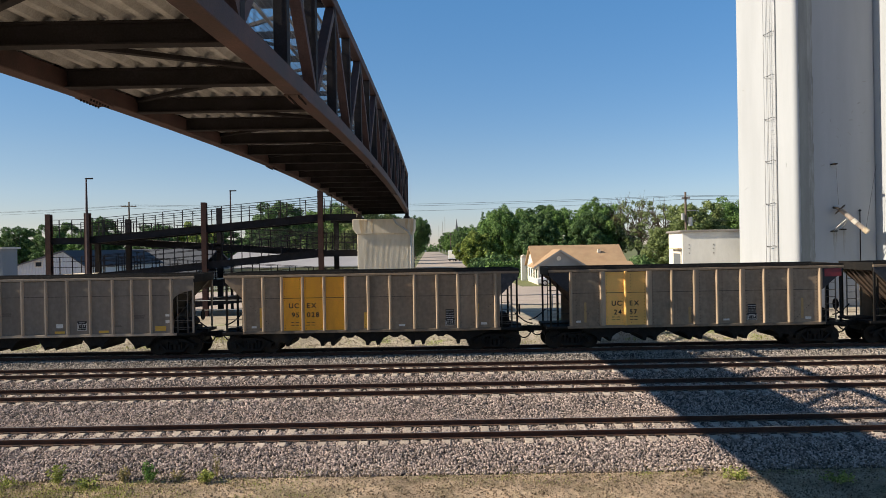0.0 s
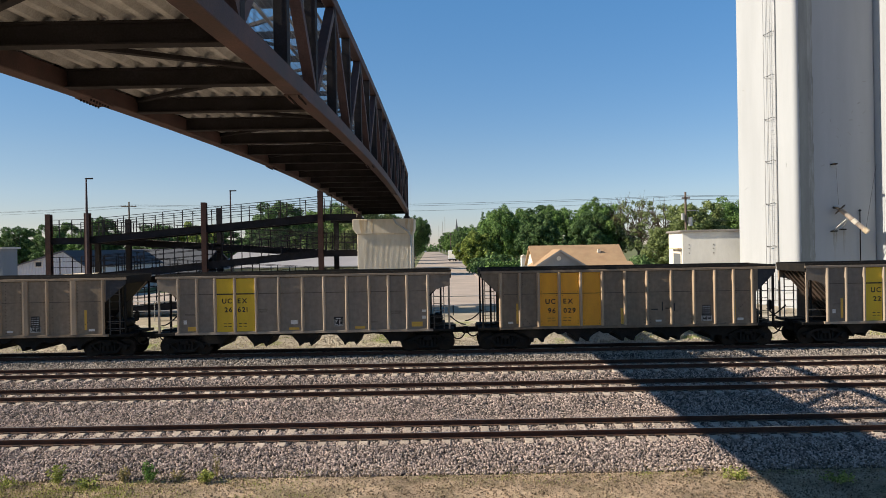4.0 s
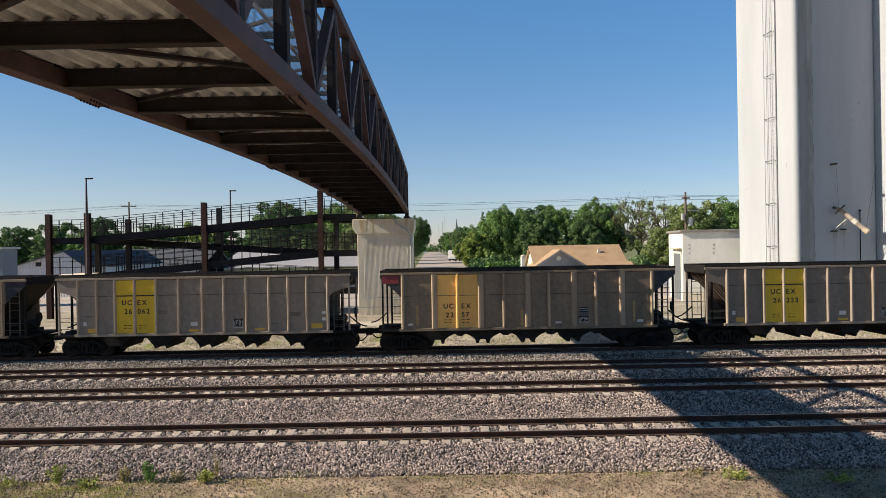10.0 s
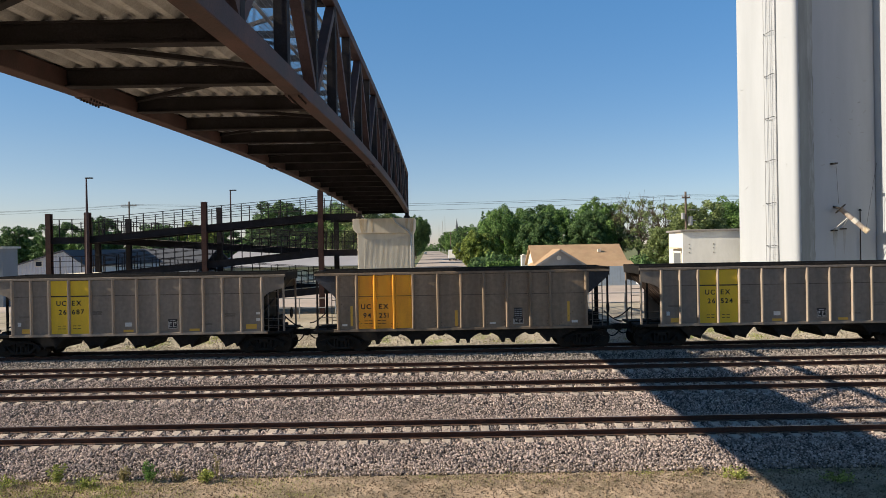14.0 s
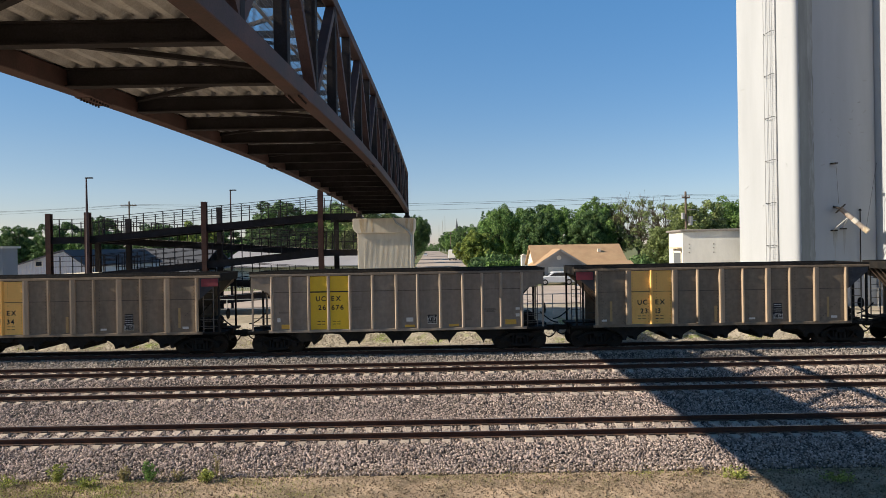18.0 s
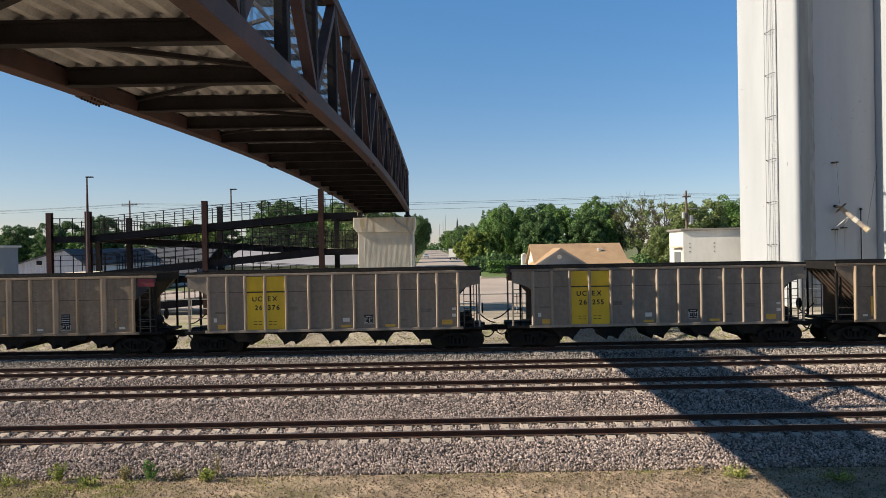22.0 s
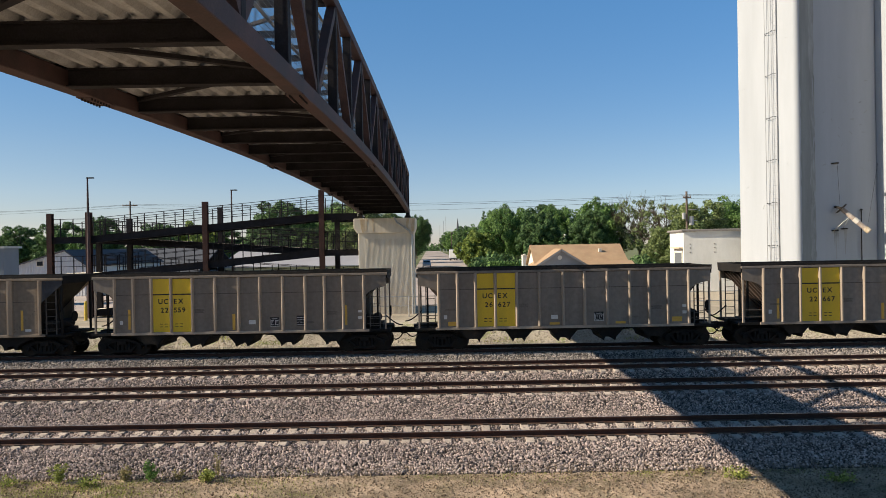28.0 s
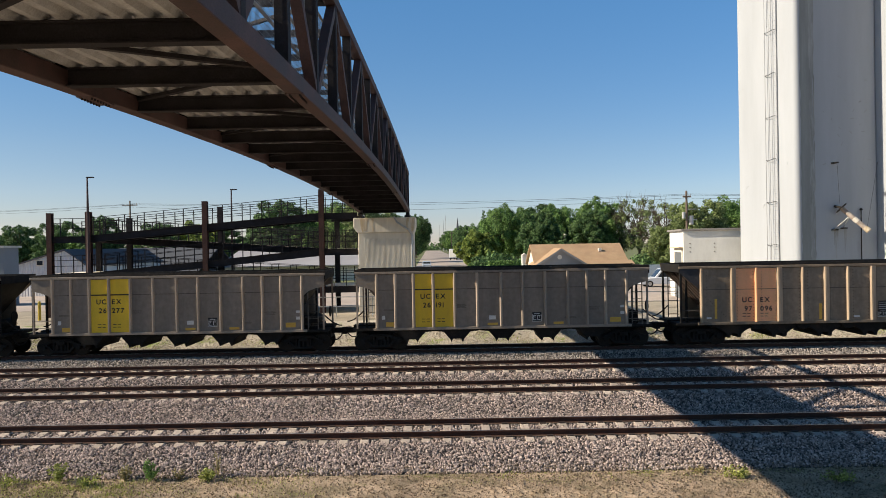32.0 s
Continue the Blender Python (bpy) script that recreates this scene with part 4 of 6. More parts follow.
metal = thing("metal_building", "white ribbed metal building with grey gable roof", "building")
part("wall", Shape().prism([(-45.4, 0.8), (-37.8, 0.8), (-37.8, 4.3), (-39.95, 5.8), (-45.4, 4.25)], 1, 75, 95), M_WHITEMETAL, metal)
part("roof", Shape().prism([(-45.8, 4.12), (-39.95, 5.82), (-37.5, 4.12), (-37.5, 4.22), (-39.95, 5.95), (-45.8, 4.22)], 1, 74.7, 95.3), M_GREYROOF, metal)
wnd = part("window", Shape().box(-43.05, -42.2, 74.96, 75.0, 4.2, 4.85), M_CREAM, metal)
part("pane", Shape().box(-42.93, -42.32, 74.945, 74.96, 4.3, 4.75), M_GLASS, wnd)
slate = thing("slate_building", "slate blue metal building with flat pale roof edge", "building")
part("wall", Shape().box(-50, -38.4, 62, 64.2, 0.8, 6.1), M_BLUEWALL, slate)
part("roof", Shape().box(-50.2, -38.2, 61.7, 64.4, 6.1, 6.28), M_GALV, slate)
barn = thing("long_building", "long low building with dark grey metal roof", "building")
part("wall", Shape().box(-46, -32.6, 93, 111, 0.8, 2.7), M_WHITEMETAL, barn)
part("roof", Shape().prism([(92.5, 2.5), (102, 5.9), (111.5, 2.5), (111.5, 2.65), (102, 6.05), (92.5, 2.65)], 0, -46.5, -32.2), M_GREYROOF, barn)
store = thing("long_building", "long low pale building behind a white fence", "building")
part("wall", Shape().box(-30.9, -11.5, 100, 120, 0.8, 3.2), M_WHITE, store)
part("roof", Shape().prism([(98.6, 3.1), (110, 5.3), (121.4, 3.1), (121.4, 3.22), (110, 5.45), (98.6, 3.22)], 0, -31.6, -10.8), M_PALEROOF, store, "pale grey metal roof")
picket = thing("picket_fence", "white picket fence along the street", "fence")
for k in range(60):
    part("picket", Shape().box(-27 + 0.25 * k, -26.88 + 0.25 * k, 82, 82.03, 1.0, 2.1), M_CREAM, picket)
for z in (1.25, 1.8):
    part("rail", Shape().box(-27.1, -11.9, 82.03, 82.08, z, z + 0.08), M_CREAM, picket)


def road_vehicle(name, label, category, length, height, hood, m, paint, pickup=False):
    """A simple car: body, cabin, glass, wheels and lights; it faces -y."""
    t = thing(name, label, category, m)
    w, L = 0.92, length / 2
    body = Shape().prism([(-L, 0.45), (-L + 0.05, 0.28), (L - 0.05, 0.28), (L, 0.5), (L - 0.02, 0.95), (-L + hood, 1.0), (-L + 0.15, 0.85), (-L, 0.7)], 0, -w, w)
    part("body", body, paint, t, bevel=0.05)
    back = L - 0.15 if not pickup else 0.35
    cab = Shape().prism([(-L + hood - 0.15, 0.95), (back, 0.95), (back - 0.3, height), (-L + hood + 0.65, height)], 0, -w + 0.1, w - 0.1)
    part("cabin", cab, paint, t, bevel=0.05)
    for s in (-1, 1):
        part("side_window", Shape().prism([(-L + hood + 0.2, 1.03), (back - 0.2, 1.03), (back - 0.4, height - 0.12), (-L + hood + 0.75, height - 0.12)], 0, s * (w - 0.085) - 0.01, s * (w - 0.085) + 0.01), M_GLASS, t)
        part("headlight", Shape().box(s * 0.7 - 0.15, s * 0.7 + 0.15, -L - 0.01, -L + 0.1, 0.62, 0.78), M_HEAD, t)
        part("tail_light", Shape().box(s * 0.75 - 0.1, s * 0.75 + 0.1, L - 0.06, L + 0.01, 0.65, 0.9), M_TAIL, t)
        for y in (-L + 0.85, L - 0.85):
            wh = part("wheel", Shape().rod((s * 0.72, y, 0.34), (s * 0.94, y, 0.34), 0.34, 18), M_TYRE, t)
            part("rim", Shape().rod((s * 0.93, y, 0.34), (s * 0.95, y, 0.34), 0.2, 12), M_CHROME, wh)
    part("windscreen", Shape().add([(-w + 0.2, -L + hood - 0.1, 1.02), (w - 0.2, -L + hood - 0.1, 1.02), (w - 0.25, -L + hood + 0.58, height - 0.06), (-w + 0.25, -L + hood + 0.58, height - 0.06),
                                    (-w + 0.2, -L + hood - 0.06, 1.0), (w - 0.2, -L + hood - 0.06, 1.0), (w - 0.25, -L + hood + 0.62, height - 0.08), (-w + 0.25, -L + hood + 0.62, height - 0.08)],
                                   [(0, 1, 2, 3), (7, 6, 5, 4), (0, 4, 5, 1), (1, 5, 6, 2), (2, 6, 7, 3), (3, 7, 4, 0)]), M_GLASS, t)
    return t


road_vehicle("parked_car", "silver-white car parked before the house", "car", 4.4, 1.5, 1.2, pose(12.8, 81.3, FAR_Z + 0.015, 0, 0, -90), M_CARWHITE)
road_vehicle("pickup_truck", "white pickup truck parked by the white building", "pickup truck", 5.6, 1.85, 1.5, pose(22.9, 73.5, FAR_Z + 0.015, 0, 0, -90), M_CARWHITE, True)
street_car = road_vehicle("street_car", "pale silver-blue car driving along the street", "car", 4.6, 1.5, 1.25, pose(-17.5, 712, FAR_Z + 0.02, 0, 0, 1.4), M_CARSILVER)
van = thing("box_truck", "white box truck standing in the street", "truck", pose(3.3, 230, FAR_Z + 0.02, 0, 0, -14))
part("box", Shape().box(-1.25, 1.25, -2.0, 4.0, 0.7, 3.5), M_CARWHITE, van, bevel=0.08)
part("cab", Shape().box(-1.1, 1.1, 4.05, 5.6, 0.6, 2.3), M_CARWHITE, van, bevel=0.1)
part("rear_door", Shape().box(-1.05, 1.05, -2.03, -2.0, 0.9, 3.3), M_WHITE, van)
part("bumper", Shape().box(-1.2, 1.2, -2.2, -2.0, 0.5, 0.7), M_BLACK, van)
for s in (-1, 1):
    for y in (-0.8, 4.6):
        part("wheel", Shape().rod((s * 0.85, y, 0.45), (s * 1.15, y, 0.45), 0.45, 16), M_TYRE, van)

# lawn, kerbs and fences
solid("lawn", Shape().prism([(5.2, 97), (10.6, 97), (10.6, 94.2), (24, 94.2), (24, 136), (5.4, 136)], 2, FAR_Z, FAR_Z + 0.05), M_FARGRASS2, "mown green lawn round the house", "lawn", kind="structure")
for p, q in (((5.1, 96.9), (10.5, 96.9)), ((5.1, 96.9), (5.3, 136))):
    solid("kerb", Shape().beam((*p, FAR_Z + 0.03), (*q, FAR_Z + 0.03), 0.3, 0.26), M_ROAD, "pale concrete kerb beside the street", "kerb", kind="structure")
pf = thing("pipe_fence", "low grey pipe rail fence beyond the tracks", "fence")
for k in range(-9, 14):
    part("post", Shape().rod((k * 2.4, 47.2, 0.9), (k * 2.4, 47.2, 2.35), 0.035, 8), M_GALV, pf)
for z in (2.33, 1.7):
    part("rail", Shape().rod((-22, 47.2, z), (32, 47.2, z), 0.028, 8), M_GALV, pf)
for x, y in ((-24.35, 48.2), (-27.6, 48.4)):
    b = thing("bollard", "yellow painted steel bollard in gravel", "bollard", pose(x, y, 0.9))
    part("post", Shape().rod((0, 0, 0), (0, 0, 1.35), 0.1, 12).rod((0, 0, 1.35), (0, 0, 1.42), 0.1, 12, 0.04), M_YELLOWPOST, b)
bf = thing("board_fence", "pale blue board fence behind the parking place", "fence")
for k in range(34):
    part("board", Shape().box(14.6 + 0.3 * k, 14.88 + 0.3 * k, 78.0, 78.04, FAR_Z, 3.15), M_FENCE, bf)


# ---- poles and wires ----
def utility_pole(x, y, top, arm, label):
    p = thing("utility_pole", label, "utility pole", pose(x, y, FAR_Z - 0.1))
    h = top - FAR_Z + 0.1
    part("pole", Shape().rod((0, 0, 0), (0, 0, h), 0.17, 10, 0.11), M_WOOD, p)
    part("crossarm", Shape().box(-arm, arm, -0.18, -0.06, h - 0.75, h - 0.6), M_WOOD, p)
    for k in (-0.9, -0.45, 0.45, 0.9):
        part("insulator", Shape().rod((k * arm, -0.12, h - 0.6), (k * arm, -0.12, h - 0.42), 0.05, 8), M_GALV, p)
    return p


up = utility_pole(27.34, 80, 11.3, 0.45, "wooden utility pole with transformer and wires")
part("transformer", Shape().rod((0.45, -0.1, 6.6), (0.45, -0.1, 7.6), 0.25, 12), M_GALV, up)
part("transformer", Shape().rod((-0.4, -0.2, 7.3), (-0.4, -0.2, 8.0), 0.18, 12), M_GALV, up)
for k in range(3):
    part("bracket", Shape().box(0.1, 1.1, -0.1, 0.0, 5.9 + 1.2 * k, 5.98 + 1.2 * k), M_GALV, up)
utility_pole(-48.4, 110, 13.4, 1.2, "wooden utility pole with crossarm and wires")
utility_pole(2.7, 250, 10.6, 0.8, "slim utility pole beside the street")
utility_pole(-110, 112, 13.0, 1.2, "wooden utility pole with crossarm and wires")
utility_pole(95, 80, 11.3, 0.7, "wooden utility pole with wires")


def wire(p, q, sag, r=0.015):
    p, q = Vector(p), Vector(q)
    pts = [p.lerp(q, i / 16) - Vector((0, 0, sag * 4 * (i / 16) * (1 - i / 16))) for i in range(17)]
    solid("overhead_wire", Shape().tube(pts, r, 4), M_WIRE, "thin dark overhead wire between poles", "wire", "overhead wires")


for dz, dx in ((0.0, 0.6), (-0.12, 0.0), (-0.45, -0.6)):
    wire((27.34 + dx * 0.5, 80, 10.95 + dz), (-48.4 + dx, 110, 12.95 + dz), 0.55 - dz)
    wire((27.34 + dx * 0.5, 80, 10.95 + dz), (95, 80, 10.9 + dz), 0.5)
    wire((-48.4 + dx, 110, 12.95 + dz), (-110, 112, 12.6 + dz), 0.7)
wire((27.5, 79.9, 8.2), (95, 80, 8.0), 0.6)
for x, y, top in ((-0.1, 600, 27), (1.9, 600, 31), (-3.5, 650, 25)):
    mst = thing("radio_mast", "thin distant radio mast above the trees", "mast", pose(x, y, FAR_Z))
    part("pole", Shape().rod((0, 0, 0), (0, 0, top - 1), 0.28, 6, 0.15), M_GALV, mst)
steeple = thing("church_steeple", "distant pointed church steeple among trees", "steeple", pose(9.9, 500, FAR_Z))
part("tower", Shape().box(-1.3, 1.3, -1.3, 1.3, 0, 14), M_CREAM, steeple)
part("spire", Shape().rod((0, 0, 14), (0, 0, 24.2), 1.3, 8, 0.05), M_GREYROOF, steeple)
ball = thing("globe_lamp", "white globe lamp on a thin pole behind the house", "street lamp", pose(17.0, 100, FAR_Z))
part("pole", Shape().rod((0, 0, 0), (0, 0, 5.6), 0.05, 6), M_GALV, ball)
ico = bmesh.new()
bmesh.ops.create_icosphere(ico, subdivisions=2, radius=0.22)
bmesh.ops.translate(ico, verts=ico.verts, vec=(0, 0, 5.8))
gm = bpy.data.meshes.new("globe")
ico.to_mesh(gm)
ico.free()
gm.materials.append(M_CREAM)
part("globe", gm, parent=ball)
tank = thing("white_shed", "small white shed beside the house", "shed")
part("wall", Shape().box(10.35, 11.0, 94, 95.2, 0.9, 4.2), M_WHITE, tank)
part("roof", Shape().prism([(10.3, 4.2), (10.68, 4.42), (11.05, 4.2)], 1, 93.9, 95.3), M_CREAM, tank)
hedge = leaf_mesh("hedge", M_LEAF, [(7.1 + 0.42 * (k // 2), 110, 1.7 + 0.95 * (k % 2), 0.55) for k in range(22)], 5000, 0.14, 44)
tagged(new("hedge", hedge), "clipped green hedge beside the street", "hedge")

# far woods along the horizon
far = []
rf = random.Random(5)
for k in range(150):
    x = -700 + 1400 * k / 150 + rf.uniform(-4, 4)
    if -34 < x < 12:
        continue
    far.append((x, rf.uniform(470, 640), rf.uniform(3, 7), rf.uniform(5.5, 8.5)))
far += [(-40 + 1.6 * k, rf.uniform(725, 760), rf.uniform(1, 4), rf.uniform(4, 6.5)) for k in range(40)]
tagged(new("far_woods", leaf_mesh("far_woods", M_LEAF2, far, 32000, 1.0, 45)), "distant green line of woods on the horizon", "woods", kind="stuff")
shrubs = [(rf.uniform(4, 62), rf.uniform(118, 150), rf.uniform(1.2, 2.6), rf.uniform(1.2, 2.2)) for _ in range(46)] + [(rf.uniform(-75, -14), rf.uniform(112, 130), rf.uniform(1.5, 3.5), rf.uniform(1.4, 2.6)) for _ in range(44)]
tagged(new("undergrowth", leaf_mesh("undergrowth", M_LEAF2, shrubs, 26000, 0.3, 46)), "dark green undergrowth beneath the trees", "shrubs", kind="stuff")


# ---- weeds and grass ----
def blades(name, material, spots, seed, width=0.012):
    """Bent grass blades: spots of x, y, radius, count, height."""
    r = np.random.RandomState(seed)
    v, f = [], []
    for x, y, rad, count, h in spots:
        for _ in range(count):
            a, q = r.uniform(0, 6.283), rad * math.sqrt(r.uniform(0, 1))
            bx, by = x + q * math.cos(a) * 1.6, y + q * math.sin(a) * 0.7
            z = ground_z(by) - 0.02
            hh, b, t = h * r.uniform(0.4, 1.1), r.uniform(0, 6.283), r.uniform(0.1, 0.5)
            dx, dy = math.cos(b), math.sin(b)
            w = width * r.uniform(0.7, 1.4)
            o = len(v)
            v += [(bx - dy * w, by + dx * w, z), (bx + dy * w, by - dx * w, z), (bx + dx * hh * t * 0.4 + dy * w * 0.7, by + dy * hh * t * 0.4 - dx * w * 0.7, z + hh * 0.6),
                  (bx + dx * hh * t * 0.4 - dy * w * 0.7, by + dy * hh * t * 0.4 + dx * w * 0.7, z + hh * 0.6), (bx + dx * hh * t, by + dy * hh * t, z + hh)]
            f += [(o, o + 1, o + 2, o + 3), (o + 3, o + 2, o + 4)]
    me = bpy.data.meshes.new(name)
    me.from_pydata(v, [], f)
    me.materials.append(material)
    return me


def weed(x, y, h, w, leaves, material, label, seed):
    """A leafy weed: thin stems and small leaves."""
    r = random.Random(seed)
    y -= 0.42
    t = thing("weed", label, "weed", pose(x, y, ground_z(y) - 0.02), "weeds")
    s, blobs = Shape(), []
    for k in range(9):
        a, lean = k * 2.4, r.uniform(0.2, 1.0) * w
        top = (lean * math.cos(a), lean * math.sin(a) * 0.8, h * r.uniform(0.45, 1.0))
        s.rod((0.1 * top[0], 0.1 * top[1], 0), top, 0.006, 5, 0.003)
        for f in (0.45, 0.75, 1.0):
            blobs.append((top[0] * f, top[1] * f, top[2] * f, 0.06 + 0.05 * w))
    tagged(part("stem", s, material, t), kind="stuff")
    part("leaves", leaf_mesh("leaves", material, blobs, leaves, 0.035, seed), parent=t)


for k, (x, y, h, w, n, m_, lab) in enumerate(((-10.05, 18.75, 0.5, 0.26, 420, M_GRASS, "bright green leafy weed at the ballast edge"), (-8.35, 18.8, 0.45, 0.2, 220, M_STRAW, "dry yellow weed at the ballast edge"),
                                              (-7.7, 18.75, 0.55, 0.2, 420, M_WEED, "tall dark green weed at the ballast edge"), (-6.2, 18.7, 0.32, 0.28, 420, M_GRASS, "low bright green weed at the ballast edge"),
                                              (-6.0, 18.95, 0.62, 0.1, 70, M_STRAW, "dry brown weed stalks at the ballast edge"), (7.3, 18.3, 0.28, 0.36, 340, M_GRASS, "low green weed patch on the dirt verge"),
                                              (9.7, 18.0, 0.2, 0.5, 380, M_GRASS, "green weed patch on the shaded dirt verge"), (6.45, 18.7, 0.18, 0.24, 120, M_STRAW, "dry grass tuft at the ballast edge"),
                                              (-11.3, 18.6, 0.3, 0.3, 160, M_GRASS, "low green weed at the ballast edge"), (-9.2, 18.5, 0.25, 0.4, 200, M_GRASS, "low green weed on the dirt verge"), (-7.0, 18.85, 0.3, 0.16, 90, M_STRAW, "dry weed at the ballast edge"))):
    weed(x, y, h, w, n, m_, lab, 60 + k)
rg = random.Random(8)
spots = [(rg.uniform(-13.0, -3.3), rg.uniform(16.6, 18.9) , 0.3, 40, rg.uniform(0.04, 0.13)) for _ in range(190)] + [(rg.uniform(-4, 12), rg.uniform(17.6, 18.8), 0.25, 22, rg.uniform(0.03, 0.09)) for _ in range(110)]
tagged(new("verge_grass", blades("verge_grass", M_GRASS, spots[:130] + spots[190:240], 80, 0.006)), "sparse green grass on the dirt verge", "grass", kind="stuff")
mats = [(rg.gauss(-9.2, 1.7), rg.uniform(17.3, 18.45), 0.22, 90, rg.uniform(0.03, 0.10)) for _ in range(70)] + [(rg.uniform(-3, 12), rg.gauss(18.35, 0.14), 0.2, 50, rg.uniform(0.025, 0.06)) for _ in range(90)]
tagged(new("grass_mat", blades("grass_mat", M_GRASS, mats, 82, 0.007)), "low matted green grass along the ballast edge", "grass", kind="stuff")
tagged(new("verge_grass", blades("verge_grass", M_STRAW, spots[130:190] + spots[240:], 81, 0.006)), "sparse dry grass on the dirt verge", "grass", kind="stuff")
far_spots = [(c + rg.uniform(-1.4, 1.4), rg.uniform(40.9, 43.6), 0.45, 60, rg.uniform(0.06, 0.16)) for c in (-25, -21.5, -17.5, -13.8, -11, 3.5, 12, 14.5, 17, 22, 26) for _ in range(7)]
tagged(new("trackside_grass", blades("trackside_grass", M_GRASS, far_spots, 82, 0.02)), "yellow-green grass beyond the train", "grass", kind="stuff")


# ---- coal train ----
U = 0.028254                      # metres in the car drawings' unit
RIBS = {"early": [-226, -192, -159, -122, -84, -46, -6, 33, 76, 116, 153, 186, 219], "riveted": [-222, -168, -125, -86, -43, -3, 37, 79, 120, 164, 219],
        "stepped": [-220, -187, -155, -121, -87, -43, -2, 38, 79, 120, 155, 219], "curved": [-222, -189, -157, -122, -84, -44, -2, 36, 76, 116, 150, 183, 220]}
LABELS = {"early": (2, 5, 2.34, 1.88), "riveted": (1, 3, 2.19, 1.75), "stepped": (1, 4, 2.21, 1.77), "curved": (2, 4, 2.64, 2.20)}
M_BODY = {"early": mat("brown_grey_car_paint", (0.225, 0.17, 0.117), 0.75, scale=1.1, vary=0.24, streak=0.14, second=(0.175, 0.128, 0.085), mixing=0.45, sharp=0.2, each=0.16, bump=0.08, fine=5),
          "curved": mat("dusty_grey_car_paint", (0.228, 0.188, 0.148), 0.7, scale=1.0, vary=0.2, streak=0.14, second=(0.185, 0.149, 0.114), mixing=0.45, sharp=0.2, each=0.14, bump=0.08, fine=5)}
M_BODY["riveted"] = mat("dusty_brown_car_paint", (0.245, 0.188, 0.13), 0.75, scale=1.1, vary=0.24, streak=0.14, second=(0.20, 0.145, 0.095), mixing=0.45, sharp=0.2, each=0.14, bump=0.08, fine=5)
M_BODY["stepped"] = M_BODY["early"]
M_RIB = {"early": mat("dusty_tan_rib", (0.37, 0.275, 0.185), 0.75, scale=1.5, vary=0.22, streak=0.3, each=0.15), "curved": mat("dusty_grey_rib", (0.335, 0.268, 0.203), 0.75, scale=1.5, vary=0.2, streak=0.3, each=0.12)}
M_RIB["riveted"] = M_RIB["early"]
M_RIB["stepped"] = mat("brown_rib", (0.255, 0.187, 0.125), 0.75, scale=1.5, vary=0.25, streak=0.3, each=0.15)
PAINT = {"yellow": mat("bright_yellow_panel", (0.76, 0.50, 0.02), 0.6, scale=0.9, vary=0.1, streak=0.3, second=(0.60, 0.38, 0.03), mixing=0.4, sharp=0.25, each=0.08),
         "amber": mat("amber_yellow_panel", (0.86, 0.39, 0.02), 0.65, scale=0.9, vary=0.15, streak=0.3, second=(0.70, 0.29, 0.03), mixing=0.45, sharp=0.25, each=0.08),
         "ochre": mat("faded_ochre_panel", (0.88, 0.50, 0.14), 0.7, scale=0.9, vary=0.15, streak=0.3, second=(0.82, 0.46, 0.12), mixing=0.45, sharp=0.25, each=0.1),
         "salmon": mat("faded_salmon_panel", (0.88, 0.43, 0.22), 0.75, scale=0.9, vary=0.15, streak=0.3, second=(0.78, 0.37, 0.17), mixing=0.45, sharp=0.25, each=0.1)}
M_LETTER = mat("black_lettering", (0.015, 0.014, 0.013), 0.7, vary=0.2, bump=0)
M_FADED = mat("faded_stencil", (0.10, 0.08, 0.06), 0.8, vary=0.3, bump=0)
M_SOOTY = mat("rusty_end_sheet", (0.145, 0.092, 0.063), 0.85, scale=1.2, vary=0.35, streak=0.3, second=(0.062, 0.048, 0.040), mixing=0.5, sharp=0.2, each=0.15)
M_STENCIL = mat("white_stencil", (0.62, 0.60, 0.55), 0.7, vary=0.15, bump=0)
M_PALE = mat("pale_reflector", (0.62, 0.36, 0.05), 0.5, vary=0.1, bump=0)
M_DIM = mat("dusty_reflector", (0.40, 0.26, 0.11), 0.7, vary=0.2, bump=0)
M_GRAF = mat("graffiti_paint", (0.10, 0.11, 0.13), 0.7, scale=2, vary=0.3, second=(0.22, 0.22, 0.22), mixing=0.4)
M_RED = mat("red_end_panel", (0.20, 0.025, 0.035), 0.6, vary=0.2)

